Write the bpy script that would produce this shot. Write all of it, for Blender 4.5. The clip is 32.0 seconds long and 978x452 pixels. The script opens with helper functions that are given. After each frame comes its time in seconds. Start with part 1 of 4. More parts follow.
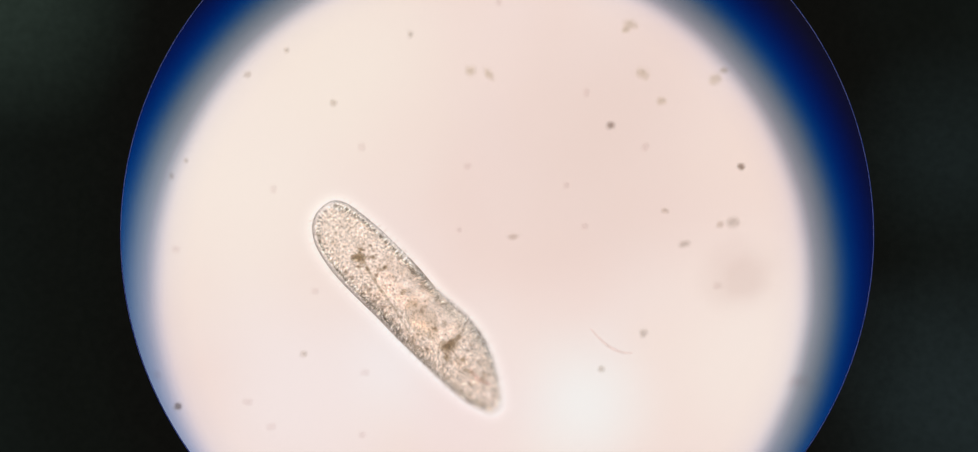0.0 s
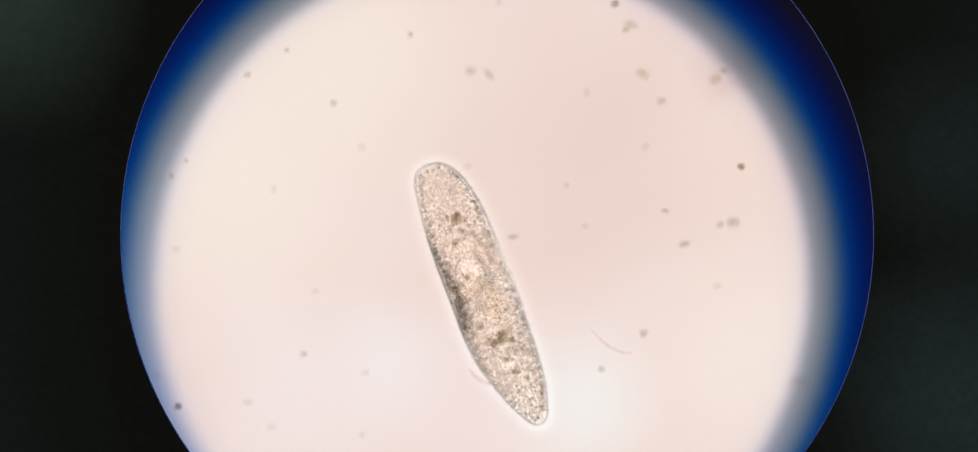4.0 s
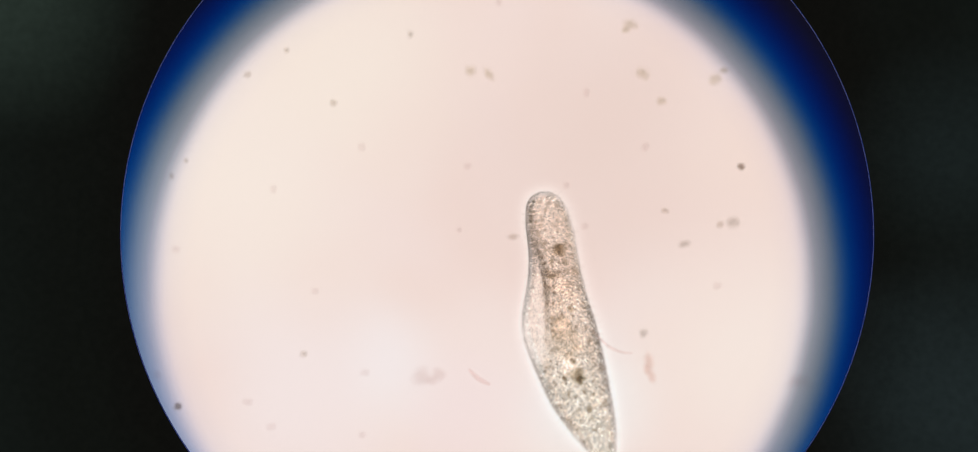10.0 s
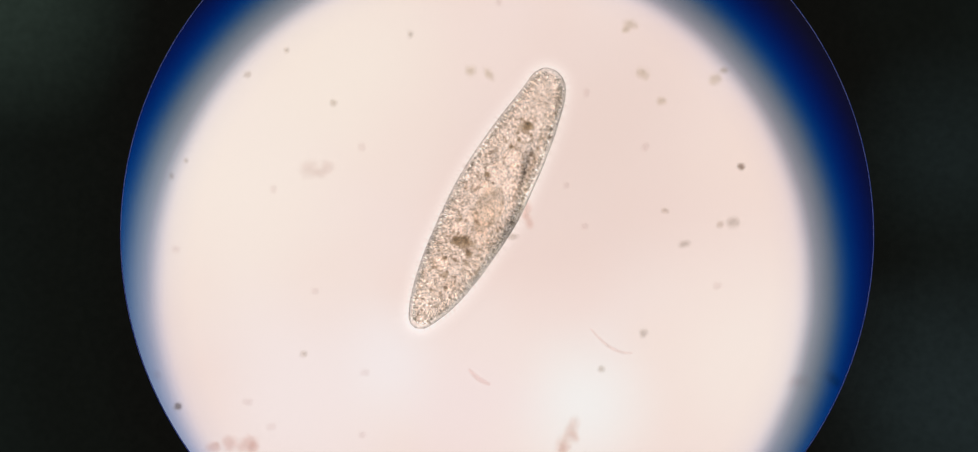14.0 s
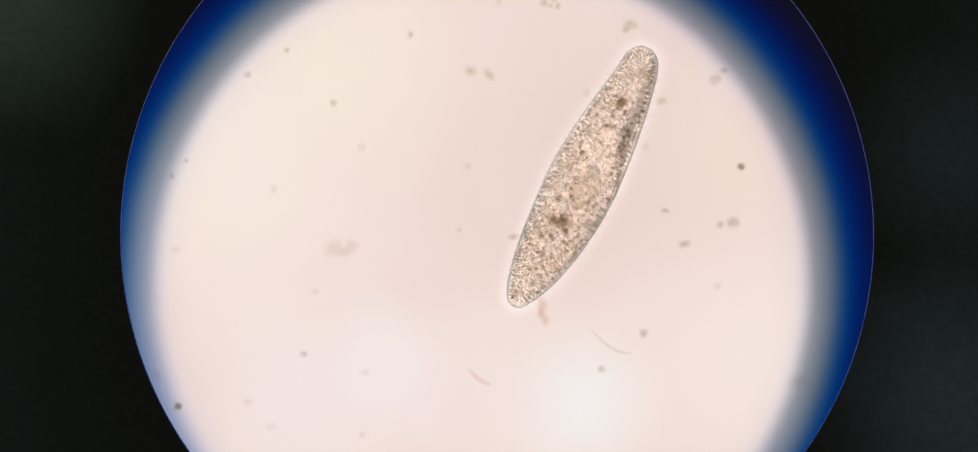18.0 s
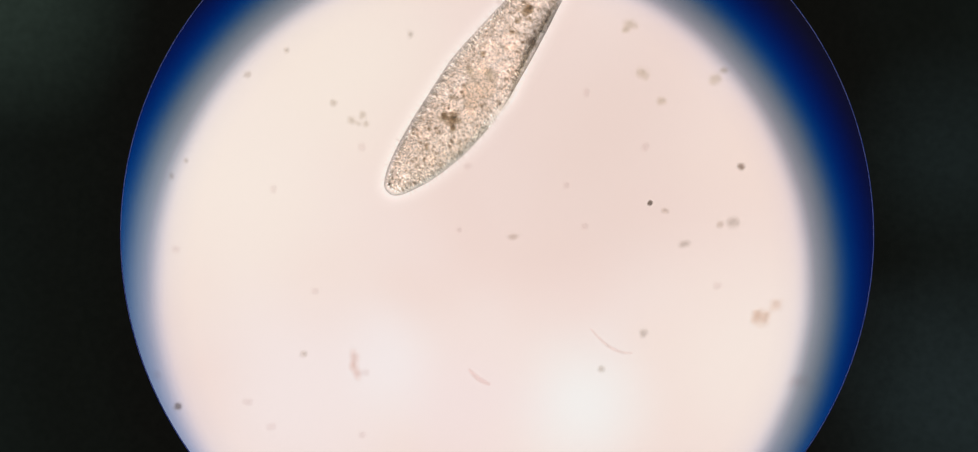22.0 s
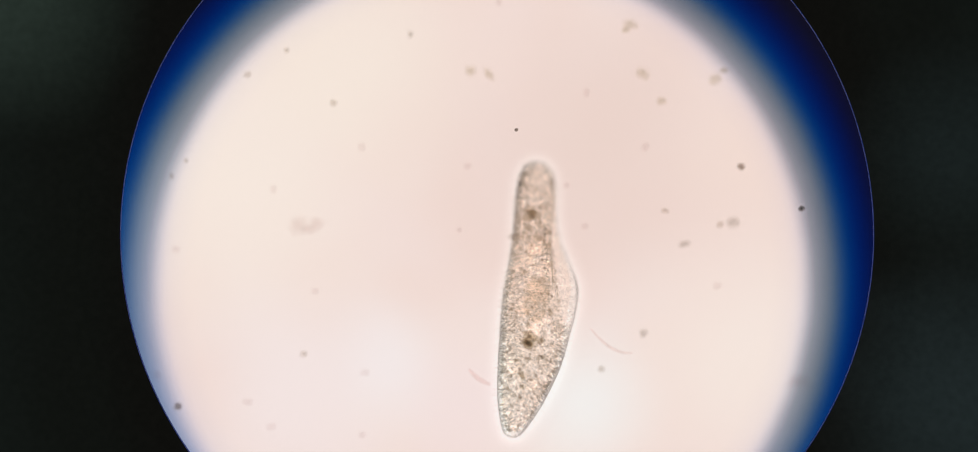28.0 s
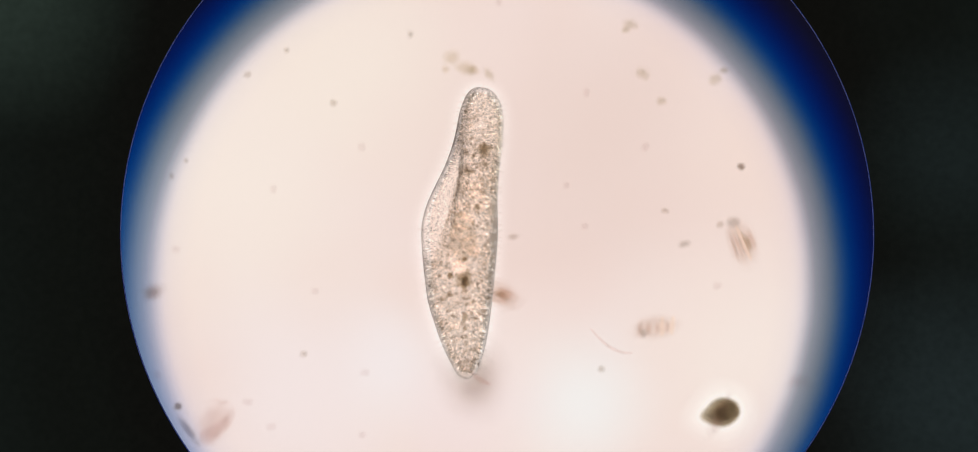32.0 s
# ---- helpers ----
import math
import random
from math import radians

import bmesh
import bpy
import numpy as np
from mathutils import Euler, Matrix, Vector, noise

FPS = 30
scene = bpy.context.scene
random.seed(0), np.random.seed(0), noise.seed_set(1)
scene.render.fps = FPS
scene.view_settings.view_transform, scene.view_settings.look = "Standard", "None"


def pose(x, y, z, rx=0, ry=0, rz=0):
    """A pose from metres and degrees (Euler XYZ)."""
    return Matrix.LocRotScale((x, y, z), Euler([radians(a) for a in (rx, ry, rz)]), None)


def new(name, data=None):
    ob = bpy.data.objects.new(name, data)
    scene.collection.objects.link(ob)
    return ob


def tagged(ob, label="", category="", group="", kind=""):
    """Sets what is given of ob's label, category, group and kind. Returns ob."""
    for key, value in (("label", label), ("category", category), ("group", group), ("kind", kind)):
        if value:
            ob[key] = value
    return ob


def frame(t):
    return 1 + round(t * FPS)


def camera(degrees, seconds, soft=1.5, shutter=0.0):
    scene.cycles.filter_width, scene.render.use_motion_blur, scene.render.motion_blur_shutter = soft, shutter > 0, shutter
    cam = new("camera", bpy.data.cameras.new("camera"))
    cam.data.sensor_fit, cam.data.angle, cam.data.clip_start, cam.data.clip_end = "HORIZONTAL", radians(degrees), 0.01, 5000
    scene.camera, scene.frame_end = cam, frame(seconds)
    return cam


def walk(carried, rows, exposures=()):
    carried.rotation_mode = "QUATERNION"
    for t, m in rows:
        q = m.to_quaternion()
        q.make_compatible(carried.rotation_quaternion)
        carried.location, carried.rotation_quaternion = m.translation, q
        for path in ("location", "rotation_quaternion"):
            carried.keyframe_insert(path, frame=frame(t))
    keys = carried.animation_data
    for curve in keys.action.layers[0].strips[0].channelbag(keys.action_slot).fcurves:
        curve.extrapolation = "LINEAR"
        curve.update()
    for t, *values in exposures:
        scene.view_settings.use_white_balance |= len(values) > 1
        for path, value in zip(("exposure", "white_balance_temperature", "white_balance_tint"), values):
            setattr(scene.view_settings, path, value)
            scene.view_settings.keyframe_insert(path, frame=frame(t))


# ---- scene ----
# One metre stands for one millimetre on the slide: the place is built a thousand times enlarged, as the eyepiece shows it.
EYE = 0.81            # height of the camera
LEVEL = 0.085         # height of the sharp layer in the water
SLIDE = -0.03         # top of the slide under the water
BED = 0.05            # height at which most debris drifts
DIV = 0.75 * 2 * math.tan(radians(30)) / 1568   # one division of the field 0.75 m under the eye

cam = camera(60, 32.0, 0.75)
# the lens is wide open: only a thin layer of the water is sharp
cam.data.dof.use_dof = True
cam.data.dof.focus_distance = EYE - LEVEL
cam.data.dof.aperture_fstop = 0.41
walk(cam, [(0.0, pose(0, 0, EYE)), (32.0, pose(0, 0, EYE))])


def at(u, v, z=LEVEL):
    """The place at height z under the division u, v of the eyepiece field."""
    k = DIV * (EYE - z) / 0.75
    return Vector(((u - 784) * k, (362.5 - v) * k, z))


def span(d, z=LEVEL):
    """The length in metres of d divisions at height z."""
    return d * DIV * (EYE - z) / 0.75


# ---- light: the frosted lamp under the stage, and next to nothing from the dark room ----
world = bpy.data.worlds.new("dark_room")
scene.world = world
world.use_nodes = True
world.node_tree.nodes["Background"].inputs[0].default_value = (0.6, 0.75, 0.72, 1)
world.node_tree.nodes["Background"].inputs[1].default_value = 0.3
scene.view_settings.exposure = 0.0
scene.cycles.transparent_max_bounces = 128


# ---- materials ----
def srgb(r, g, b):
    return tuple((c / 255 / 12.92) if c <= 10 else ((c / 255 + 0.055) / 1.055) ** 2.4 for c in (r, g, b)) + (1.0,)


class Nodes:
    """A small builder of node materials."""

    def __init__(self, name):
        self.mat = bpy.data.materials.new(name)
        self.mat.use_nodes = True
        self.tree = self.mat.node_tree
        self.tree.nodes.clear()
        self.out = self.tree.nodes.new("ShaderNodeOutputMaterial")

    def put(self, kind, links=None, operation="", feature=""):
        n = self.tree.nodes.new(kind)
        if operation:
            n.operation = operation
        if feature:
            n.feature = feature
        for key, value in (links or {}).items():
            if hasattr(value, "links") or hasattr(value, "is_linked"):
                self.tree.links.new(value, n.inputs[key])
            else:
                n.inputs[key].default_value = value
        return n

    def coords(self, kind="Object", scale=(1, 1, 1)):
        c = self.put("ShaderNodeTexCoord")
        return self.put("ShaderNodeMapping", {"Vector": c.outputs[kind], "Scale": scale}).outputs[0]

    def noise(self, vector, scale, detail=3.0, rough=0.55):
        return self.put("ShaderNodeTexNoise", {"Vector": vector, "Scale": scale, "Detail": detail, "Roughness": rough}).outputs["Fac"]

    def cells(self, vector, scale, feature="F1"):
        return self.put("ShaderNodeTexVoronoi", {"Vector": vector, "Scale": scale}, feature=feature).outputs["Distance"]

    def math(self, op, a, b=0.0, clamp=False):
        n = self.tree.nodes.new("ShaderNodeMath")
        n.operation, n.use_clamp = op, clamp
        for i, value in enumerate((a, b)):
            if hasattr(value, "is_linked"):
                self.tree.links.new(value, n.inputs[i])
            else:
                n.inputs[i].default_value = value
        return n.outputs[0]

    def ramp(self, fac, stops, mode="LINEAR"):
        n = self.put("ShaderNodeValToRGB", {"Fac": fac})
        n.color_ramp.interpolation = mode
        while len(n.color_ramp.elements) < len(stops):
            n.color_ramp.elements.new(0.5)
        for e, (p, c) in zip(n.color_ramp.elements, stops):
            e.position, e.color = p, (c if isinstance(c, tuple) else (c, c, c, 1.0))
        return n.outputs[0]

    def mix(self, fac, a, b, blend="MIX"):
        n = self.tree.nodes.new("ShaderNodeMix")
        n.data_type, n.blend_type = "RGBA", blend
        for i, value in ((0, fac), (6, a), (7, b)):
            if hasattr(value, "is_linked"):
                self.tree.links.new(value, n.inputs[i])
            else:
                n.inputs[i].default_value = value
        return n.outputs[2]

    def blend(self, fac, a, b):
        return self.put("ShaderNodeMixShader", {0: fac, 1: a, 2: b}).outputs[0]

    def add(self, a, b):
        return self.put("ShaderNodeAddShader", {0: a, 1: b}).outputs[0]

    def clear(self, colour):
        return self.put("ShaderNodeBsdfTransparent", {"Color": colour}).outputs[0]

    def finish(self, shader):
        self.tree.links.new(shader, self.out.inputs[0])
        return self.mat


def paint(name, colour, rough=0.6, metal=0.0, grain=60.0, amount=0.35, bump=0.2):
    """Worn paint or metal, mottled at two scales."""
    n = Nodes(name)
    v = n.coords()
    fac = n.math("ADD", n.math("MULTIPLY", n.noise(v, grain * 0.08), 0.6), n.math("MULTIPLY", n.noise(v, grain, 5), 0.4))
    low = tuple(c * (1 - amount) for c in colour) + (1.0,)
    high = tuple(min(1, c * (1 + amount)) for c in colour) + (1.0,)
    col = n.ramp(fac, [(0.3, low), (0.7, high)])
    bm = n.put("ShaderNodeBump", {"Height": n.noise(v, grain * 3, 4), "Strength": bump, "Distance": 0.002})
    b = n.put("ShaderNodeBsdfPrincipled", {"Base Color": col, "Roughness": rough, "Metallic": metal, "Normal": bm.outputs[0]})
    return n.finish(b.outputs[0])


def lamp_material():
    """The frosted glass of the lamp: warm white, a little uneven."""
    n = Nodes("frosted_lamp")
    v = n.coords(scale=(1, 1, 0))
    broad = n.noise(v, 2.3, 2, 0.5)
    fine = n.noise(v, 6.5, 2, 0.5)
    col = n.ramp(broad, [(0.34, srgb(235, 211, 203)), (0.52, srgb(238, 216, 208)), (0.68, srgb(241, 223, 215))])
    cool = n.mix(n.math("MULTIPLY", n.math("SUBTRACT", fine, 0.42, True), 1.3, True), col, srgb(238, 222, 219))
    # broad warmer, pinker and whiter patches
    for u, w, size, col in ((380, 300, 330, (244, 231, 220)), (560, 90, 260, (243, 229, 217)), (1180, 560, 260, (243, 229, 220)), (960, 230, 260, (231, 208, 199)), (1190, 250, 150, (239, 217, 207)),
                            (930, 640, 150, (240, 240, 238)), (625, 590, 120, (241, 235, 235)), (480, 640, 230, (241, 228, 226)), (760, 640, 150, (240, 222, 220))):
        d = n.put("ShaderNodeVectorMath", {0: v, 1: tuple(at(u, w, -0.5) - at(LAMP[0], LAMP[1], -0.5))}, operation="DISTANCE").outputs["Value"]
        d = n.math("ADD", n.math("DIVIDE", d, span(size * 1.15, -0.5)), n.math("MULTIPLY", n.math("SUBTRACT", n.noise(v, 4.5, 3), 0.5), 0.9))
        cool = n.mix(n.ramp(d, [(0.0, 0.8), (1.0, 0.0)], "EASE"), cool, srgb(*col))
    return n.finish(n.put("ShaderNodeEmission", {"Color": cool, "Strength": 1.035}).outputs[0])


LAMP = (771, 454)
STOP = (797, 377)
CONDENSER = -0.06     # top of the condenser glass under the slide
# blurred, colour-fringed edge of the lit field, as tints by radius
FALLOFF = ((470, (255, 255, 255)), (502, (250, 251, 254)), (515, (240, 243, 253)), (524, (203, 211, 228)), (532, (160, 172, 189)), (546, (133, 148, 166)), (560, (104, 125, 148)),
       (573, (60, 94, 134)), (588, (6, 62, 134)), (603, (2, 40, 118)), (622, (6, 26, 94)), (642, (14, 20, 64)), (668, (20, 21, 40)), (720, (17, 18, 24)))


FALLOFF_LOW = ((470, (255, 255, 255)), (505, (246, 249, 254)), (519, (222, 232, 252)), (530, (190, 208, 240)), (541, (154, 184, 230)), (552, (126, 164, 216)), (563, (98, 144, 206)),
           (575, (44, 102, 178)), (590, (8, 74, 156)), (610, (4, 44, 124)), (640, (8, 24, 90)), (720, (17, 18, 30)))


def falloff_material(reach):
    """Falloff of the lit field painted into glass: its blue deepens towards the rim, and sets in further inwards on the
    low side.
    """
    n = Nodes("field_falloff_tint")
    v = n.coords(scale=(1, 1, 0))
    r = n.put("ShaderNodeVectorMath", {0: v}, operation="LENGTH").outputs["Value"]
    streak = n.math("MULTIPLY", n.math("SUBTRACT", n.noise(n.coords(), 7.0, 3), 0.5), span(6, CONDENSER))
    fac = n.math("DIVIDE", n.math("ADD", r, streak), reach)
    high, low = (n.ramp(fac, [(span(d, CONDENSER) / reach, tuple(math.sqrt(c) for c in srgb(*col))) for d, col in rim]) for rim in (FALLOFF, FALLOFF_LOW))
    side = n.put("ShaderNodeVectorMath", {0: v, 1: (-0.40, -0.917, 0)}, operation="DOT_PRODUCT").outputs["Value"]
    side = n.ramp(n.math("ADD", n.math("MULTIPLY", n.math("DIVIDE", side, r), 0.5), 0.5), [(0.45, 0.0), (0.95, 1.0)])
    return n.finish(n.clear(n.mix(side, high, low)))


def glass_material(name, gloss=0.03, tint=(0.998, 0.998, 0.998, 1)):
    n = Nodes(name)
    shine = n.put("ShaderNodeBsdfGlossy", {"Color": (1, 1, 1, 1), "Roughness": 0.08}).outputs[0]
    fres = n.math("MULTIPLY", n.put("ShaderNodeFresnel", {"IOR": 1.2}).outputs[0], gloss * 10)
    return n.finish(n.blend(fres, n.clear(tint), shine))


def fuzzy_material(name, colour, density=1.0, grain=3.0, core=0.15):
    """A soft-edged speck that lets light through: densest in the middle, uneven."""
    n = Nodes(name)
    g = n.coords("Generated")
    d = n.put("ShaderNodeVectorMath", {0: g, 1: (0.5, 0.5, 0.5)}, operation="SUBTRACT").outputs[0]
    d = n.put("ShaderNodeVectorMath", {0: d, 1: (2, 2, 0)}, operation="MULTIPLY").outputs[0]
    d = n.put("ShaderNodeVectorMath", {0: d}, operation="LENGTH").outputs["Value"]
    info = n.put("ShaderNodeObjectInfo")
    shift = n.put("ShaderNodeVectorMath", {0: g, 1: info.outputs["Location"]}, operation="ADD").outputs[0]
    rough = n.math("MULTIPLY", n.math("SUBTRACT", n.noise(shift, grain, 4, 0.6), 0.5), 1.1)
    fac = n.ramp(n.math("ADD", d, rough), [(core, density), (0.95, 0.0)], "EASE")
    return n.finish(n.clear(n.mix(fac, (1, 1, 1, 1), colour)))


def tint_material(name, colour, scale=0.0, low=0.7):
    """Clear matter that only tints the light; colours above 1 brighten it."""
    n = Nodes(name)
    if scale:
        f = n.noise(n.coords(), scale, 3)
        col = n.ramp(f, [(0.35, tuple(c * low for c in colour[:3]) + (1.0,)), (0.65, colour)])
    else:
        col = colour
    return n.finish(n.clear(col))


def pellicle_material():
    """The skin: a fine maze of pits, browner in patches, that bends the light a little."""
    n = Nodes("pellicle")
    v = n.coords()
    cells = n.cells(v, 800.0)
    fine = n.noise(v, 1500.0, 3)
    broad = n.noise(v, 40.0, 3)
    maze = n.math("ADD", n.math("MULTIPLY", cells, 0.6), n.math("MULTIPLY", fine, 0.4))
    col = n.ramp(maze, [(0.28, (0.86, 0.84, 0.82, 1)), (0.40, (0.985, 0.978, 0.972, 1)), (0.55, (1.03, 1.03, 1.03, 1))])
    col = n.mix(1.0, col, n.ramp(broad, [(0.36, (0.965, 0.955, 0.945, 1)), (0.62, (1, 0.995, 0.99, 1))]), "MULTIPLY")
    bump = n.put("ShaderNodeBump", {"Height": maze, "Strength": 0.5, "Distance": 0.002})
    return n.finish(n.put("ShaderNodeBsdfRefraction", {"Color": col, "Roughness": 0.0, "IOR": 1.075, "Normal": bump.outputs[0]}).outputs[0])


def plasm_material():
    """The grainy plasm inside the clear skin: small dark and pale grains, browner in patches."""
    n = Nodes("plasm")
    v = n.coords()
    cells = n.cells(v, 760.0)
    fine = n.noise(v, 1300.0, 3)
    broad = n.noise(v, 55.0, 3)
    maze = n.math("ADD", n.math("MULTIPLY", cells, 0.55), n.math("MULTIPLY", fine, 0.45))
    col = n.ramp(maze, [(0.28, (0.69, 0.665, 0.645, 1)), (0.40, (0.935, 0.912, 0.90, 1)), (0.53, (1.055, 1.045, 1.04, 1))])
    col = n.mix(1.0, col, n.ramp(broad, [(0.36, (0.955, 0.938, 0.922, 1)), (0.60, (0.995, 0.988, 0.978, 1))]), "MULTIPLY")
    return n.finish(n.clear(col))


def scatter_material(name, glow, through_colour=(0.97, 0.97, 0.97, 1)):
    """Fine hairs that pass the lamp's light and scatter some of it upwards."""
    n = Nodes(name)
    return n.finish(n.add(n.clear(through_colour), n.put("ShaderNodeBsdfTranslucent", {"Color": glow}).outputs[0]))


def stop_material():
    """Black plate: matt and deep round the opening; stray light further out is painted in as grey."""
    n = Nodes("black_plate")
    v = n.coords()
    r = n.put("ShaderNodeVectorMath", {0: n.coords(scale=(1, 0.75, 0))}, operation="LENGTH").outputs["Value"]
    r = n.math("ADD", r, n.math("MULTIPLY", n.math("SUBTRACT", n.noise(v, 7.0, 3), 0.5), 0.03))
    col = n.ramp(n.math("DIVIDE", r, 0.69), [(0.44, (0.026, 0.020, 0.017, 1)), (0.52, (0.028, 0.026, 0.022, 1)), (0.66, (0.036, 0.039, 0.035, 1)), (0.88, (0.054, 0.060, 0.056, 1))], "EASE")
    # stray light towards the corners, painted as grey patches
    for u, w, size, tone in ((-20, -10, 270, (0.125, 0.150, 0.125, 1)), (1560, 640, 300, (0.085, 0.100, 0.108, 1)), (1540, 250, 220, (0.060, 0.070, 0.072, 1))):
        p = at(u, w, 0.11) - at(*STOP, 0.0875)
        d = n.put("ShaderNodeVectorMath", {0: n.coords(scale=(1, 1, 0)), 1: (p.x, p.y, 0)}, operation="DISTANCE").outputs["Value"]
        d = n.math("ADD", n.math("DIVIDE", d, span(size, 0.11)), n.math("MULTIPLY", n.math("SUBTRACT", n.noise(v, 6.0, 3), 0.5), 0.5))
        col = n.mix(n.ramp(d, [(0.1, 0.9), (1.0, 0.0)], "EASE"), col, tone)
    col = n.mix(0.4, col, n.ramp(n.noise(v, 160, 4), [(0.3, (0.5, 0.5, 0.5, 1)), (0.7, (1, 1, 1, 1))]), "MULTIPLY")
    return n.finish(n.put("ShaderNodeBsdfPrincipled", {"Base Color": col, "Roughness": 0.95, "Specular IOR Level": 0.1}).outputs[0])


BLACK = paint("black_anodised_metal", (0.006, 0.006, 0.006), 0.75, 0.0, 40)
# blue glint of the lamp on the stop's edge, painted as colour
EDGE = paint("blue_edge_glint", (0.012, 0.06, 0.42), 0.6, 0.0, 80)
BENCH = paint("grey_laminate", (0.25, 0.25, 0.26), 0.5, 0.0, 12)
GLASS = glass_material("clear_glass")


# ---- mesh helpers ----
def mesh_of(name, verts, faces, material, smooth=True):
    me = bpy.data.meshes.new(name)
    me.from_pydata([tuple(v) for v in verts], [], faces)
    me.materials.append(material)
    if smooth:
        me.polygons.foreach_set("use_smooth", [True] * len(me.polygons))
    me.update()
    return me


def turned(name, profile, material, n=128, closed=True):
    """A body of revolution round z from (r, z) pairs."""
    verts, faces = [], []
    for r, z in profile:
        for i in range(n):
            a = 2 * math.pi * i / n
            verts.append((r * math.cos(a), r * math.sin(a), z))
    m = len(profile)
    for j in range(m if closed else m - 1):
        k = (j + 1) % m
        for i in range(n):
            h = (i + 1) % n
            faces.append((j * n + i, j * n + h, k * n + h, k * n + i))
    return mesh_of(name, verts, faces, material, False)


def disc(name, r, z0, z1, material, n=128):
    verts = [(r * math.cos(2 * math.pi * i / n), r * math.sin(2 * math.pi * i / n), z) for z in (z0, z1) for i in range(n)]
    faces = [tuple(range(n - 1, -1, -1)), tuple(range(n, 2 * n))] + [(i, (i + 1) % n, n + (i + 1) % n, n + i) for i in range(n)]
    return mesh_of(name, verts, faces, material, False)


def part(name, mesh, parent, label="", m=None):
    ob = new(name, mesh)
    ob.parent = parent
    if m is not None:
        ob.matrix_basis = m
    return tagged(ob, label)


# ---- the microscope round the field ----
PLATE = 0.0875            # upper edge of the round opening
UPPER = 0.123             # top of the plate
SPECKS = 0.106            # height of the specks that hang still in the upper water

bench = tagged(new("bench", disc("bench", 1.5, -0.78, -0.72, BENCH, 96)), "grey laminate bench top under the microscope", "bench", kind="structure")

lamp = new("lamp")
centre = at(*LAMP, -0.5)
lamp.location = (centre.x, centre.y, -0.72)
tagged(lamp, "round frosted lamp glowing warm white on the bench", "lamp")
part("lamp_base", turned("lamp_base", [(0.0, 0), (1.02, 0), (1.05, 0.02), (1.05, 0.30), (1.0, 0.30), (1.0, 0.2), (0.0, 0.2)], BLACK), lamp, "black metal lamp housing")
part("frosted_glass", disc("frosted_glass", 0.98, 0.202, 0.22, lamp_material()), lamp, "glowing frosted glass")

condenser = new("condenser")
centre = at(*LAMP, CONDENSER)
condenser.location = (centre.x, centre.y, CONDENSER)
tagged(condenser, "round condenser glass over the lamp, light falloff painted blue", "condenser")
part("lens", disc("lens", 0.7, -0.004, 0.0, falloff_material(0.7)), condenser, "clear glass with the lit field's blue falloff painted in")
part("tube", turned("tube", [(0.705, 0.36 - 0.72), (0.76, 0.36 - 0.72), (0.76, 0.002), (0.702, 0.002), (0.702, -0.004), (0.69, -0.005), (0.69, -0.012), (0.705, -0.014)], BLACK), condenser, "black metal tube")

stage = tagged(new("stage", turned("stage", [(0.97, -0.42), (1.03, -0.42), (1.06, -0.09), (1.06, SLIDE), (1.002, SLIDE), (1.002, SLIDE - 0.02), (0.9, SLIDE - 0.02), (0.9, SLIDE - 0.03), (0.97, -0.09)], BLACK)), "black metal stage ring with a round opening", "stage", kind="structure")
slide = tagged(new("glass_slide", disc("glass_slide", 1.0, SLIDE - 0.02, SLIDE, GLASS)), "clear glass slide carrying a drop of pond water", "slide", kind="structure")

eyepiece = new("eyepiece")
tagged(eyepiece, "black eyepiece plate with a round field stop over the slide", "eyepiece")
c = at(*STOP, PLATE)
hole = span(605, PLATE)
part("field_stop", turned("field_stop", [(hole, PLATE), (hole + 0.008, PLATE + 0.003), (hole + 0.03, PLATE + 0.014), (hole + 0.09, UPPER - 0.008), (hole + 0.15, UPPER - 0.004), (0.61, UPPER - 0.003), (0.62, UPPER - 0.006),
                                         (0.62, PLATE - 0.018), (hole + 0.012, PLATE - 0.014), (hole, PLATE - 0.002)], stop_material(), 256), eyepiece, "matt black plate, stray light painted greyer outwards", pose(c.x, c.y, 0))
part("edge_ring", turned("edge_ring", [(hole - 0.0005, PLATE - 0.0016), (hole - 0.0002, PLATE - 0.0016), (hole - 0.0002, PLATE + 0.0002), (hole - 0.0004, PLATE)], EDGE, 256), eyepiece, "thin edge with the blue glint painted on", pose(c.x, c.y, 0))
for k in range(4):
    a = radians(45 + 90 * k)
    part("post", turned("post", [(0.0, SLIDE), (0.012, SLIDE), (0.012, PLATE - 0.018), (0.0, PLATE - 0.018)], BLACK, 24), eyepiece, "", pose(c.x + 0.58 * math.cos(a), c.y + 0.58 * math.sin(a), 0))


# ---- the paramecium ----
LENGTH = span(472)
# sections from the head (0) to the tail (1), in body lengths: half width, half depth, and the middle's shift; the head's flat side is twisted
STATIONS = (0.0, 0.007, 0.026, 0.05, 0.1, 0.2, 0.3, 0.39, 0.5, 0.6, 0.68, 0.755, 0.87, 0.945, 0.985, 0.996, 1.0)
WIDTH = (0.0, 0.034, 0.060, 0.077, 0.094, 0.109, 0.117, 0.122, 0.127, 0.122, 0.114, 0.105, 0.081, 0.054, 0.031, 0.016, 0.0)
DEPTH = (0.0, 0.025, 0.045, 0.056, 0.065, 0.074, 0.081, 0.091, 0.106, 0.115, 0.114, 0.106, 0.078, 0.050, 0.029, 0.015, 0.0)
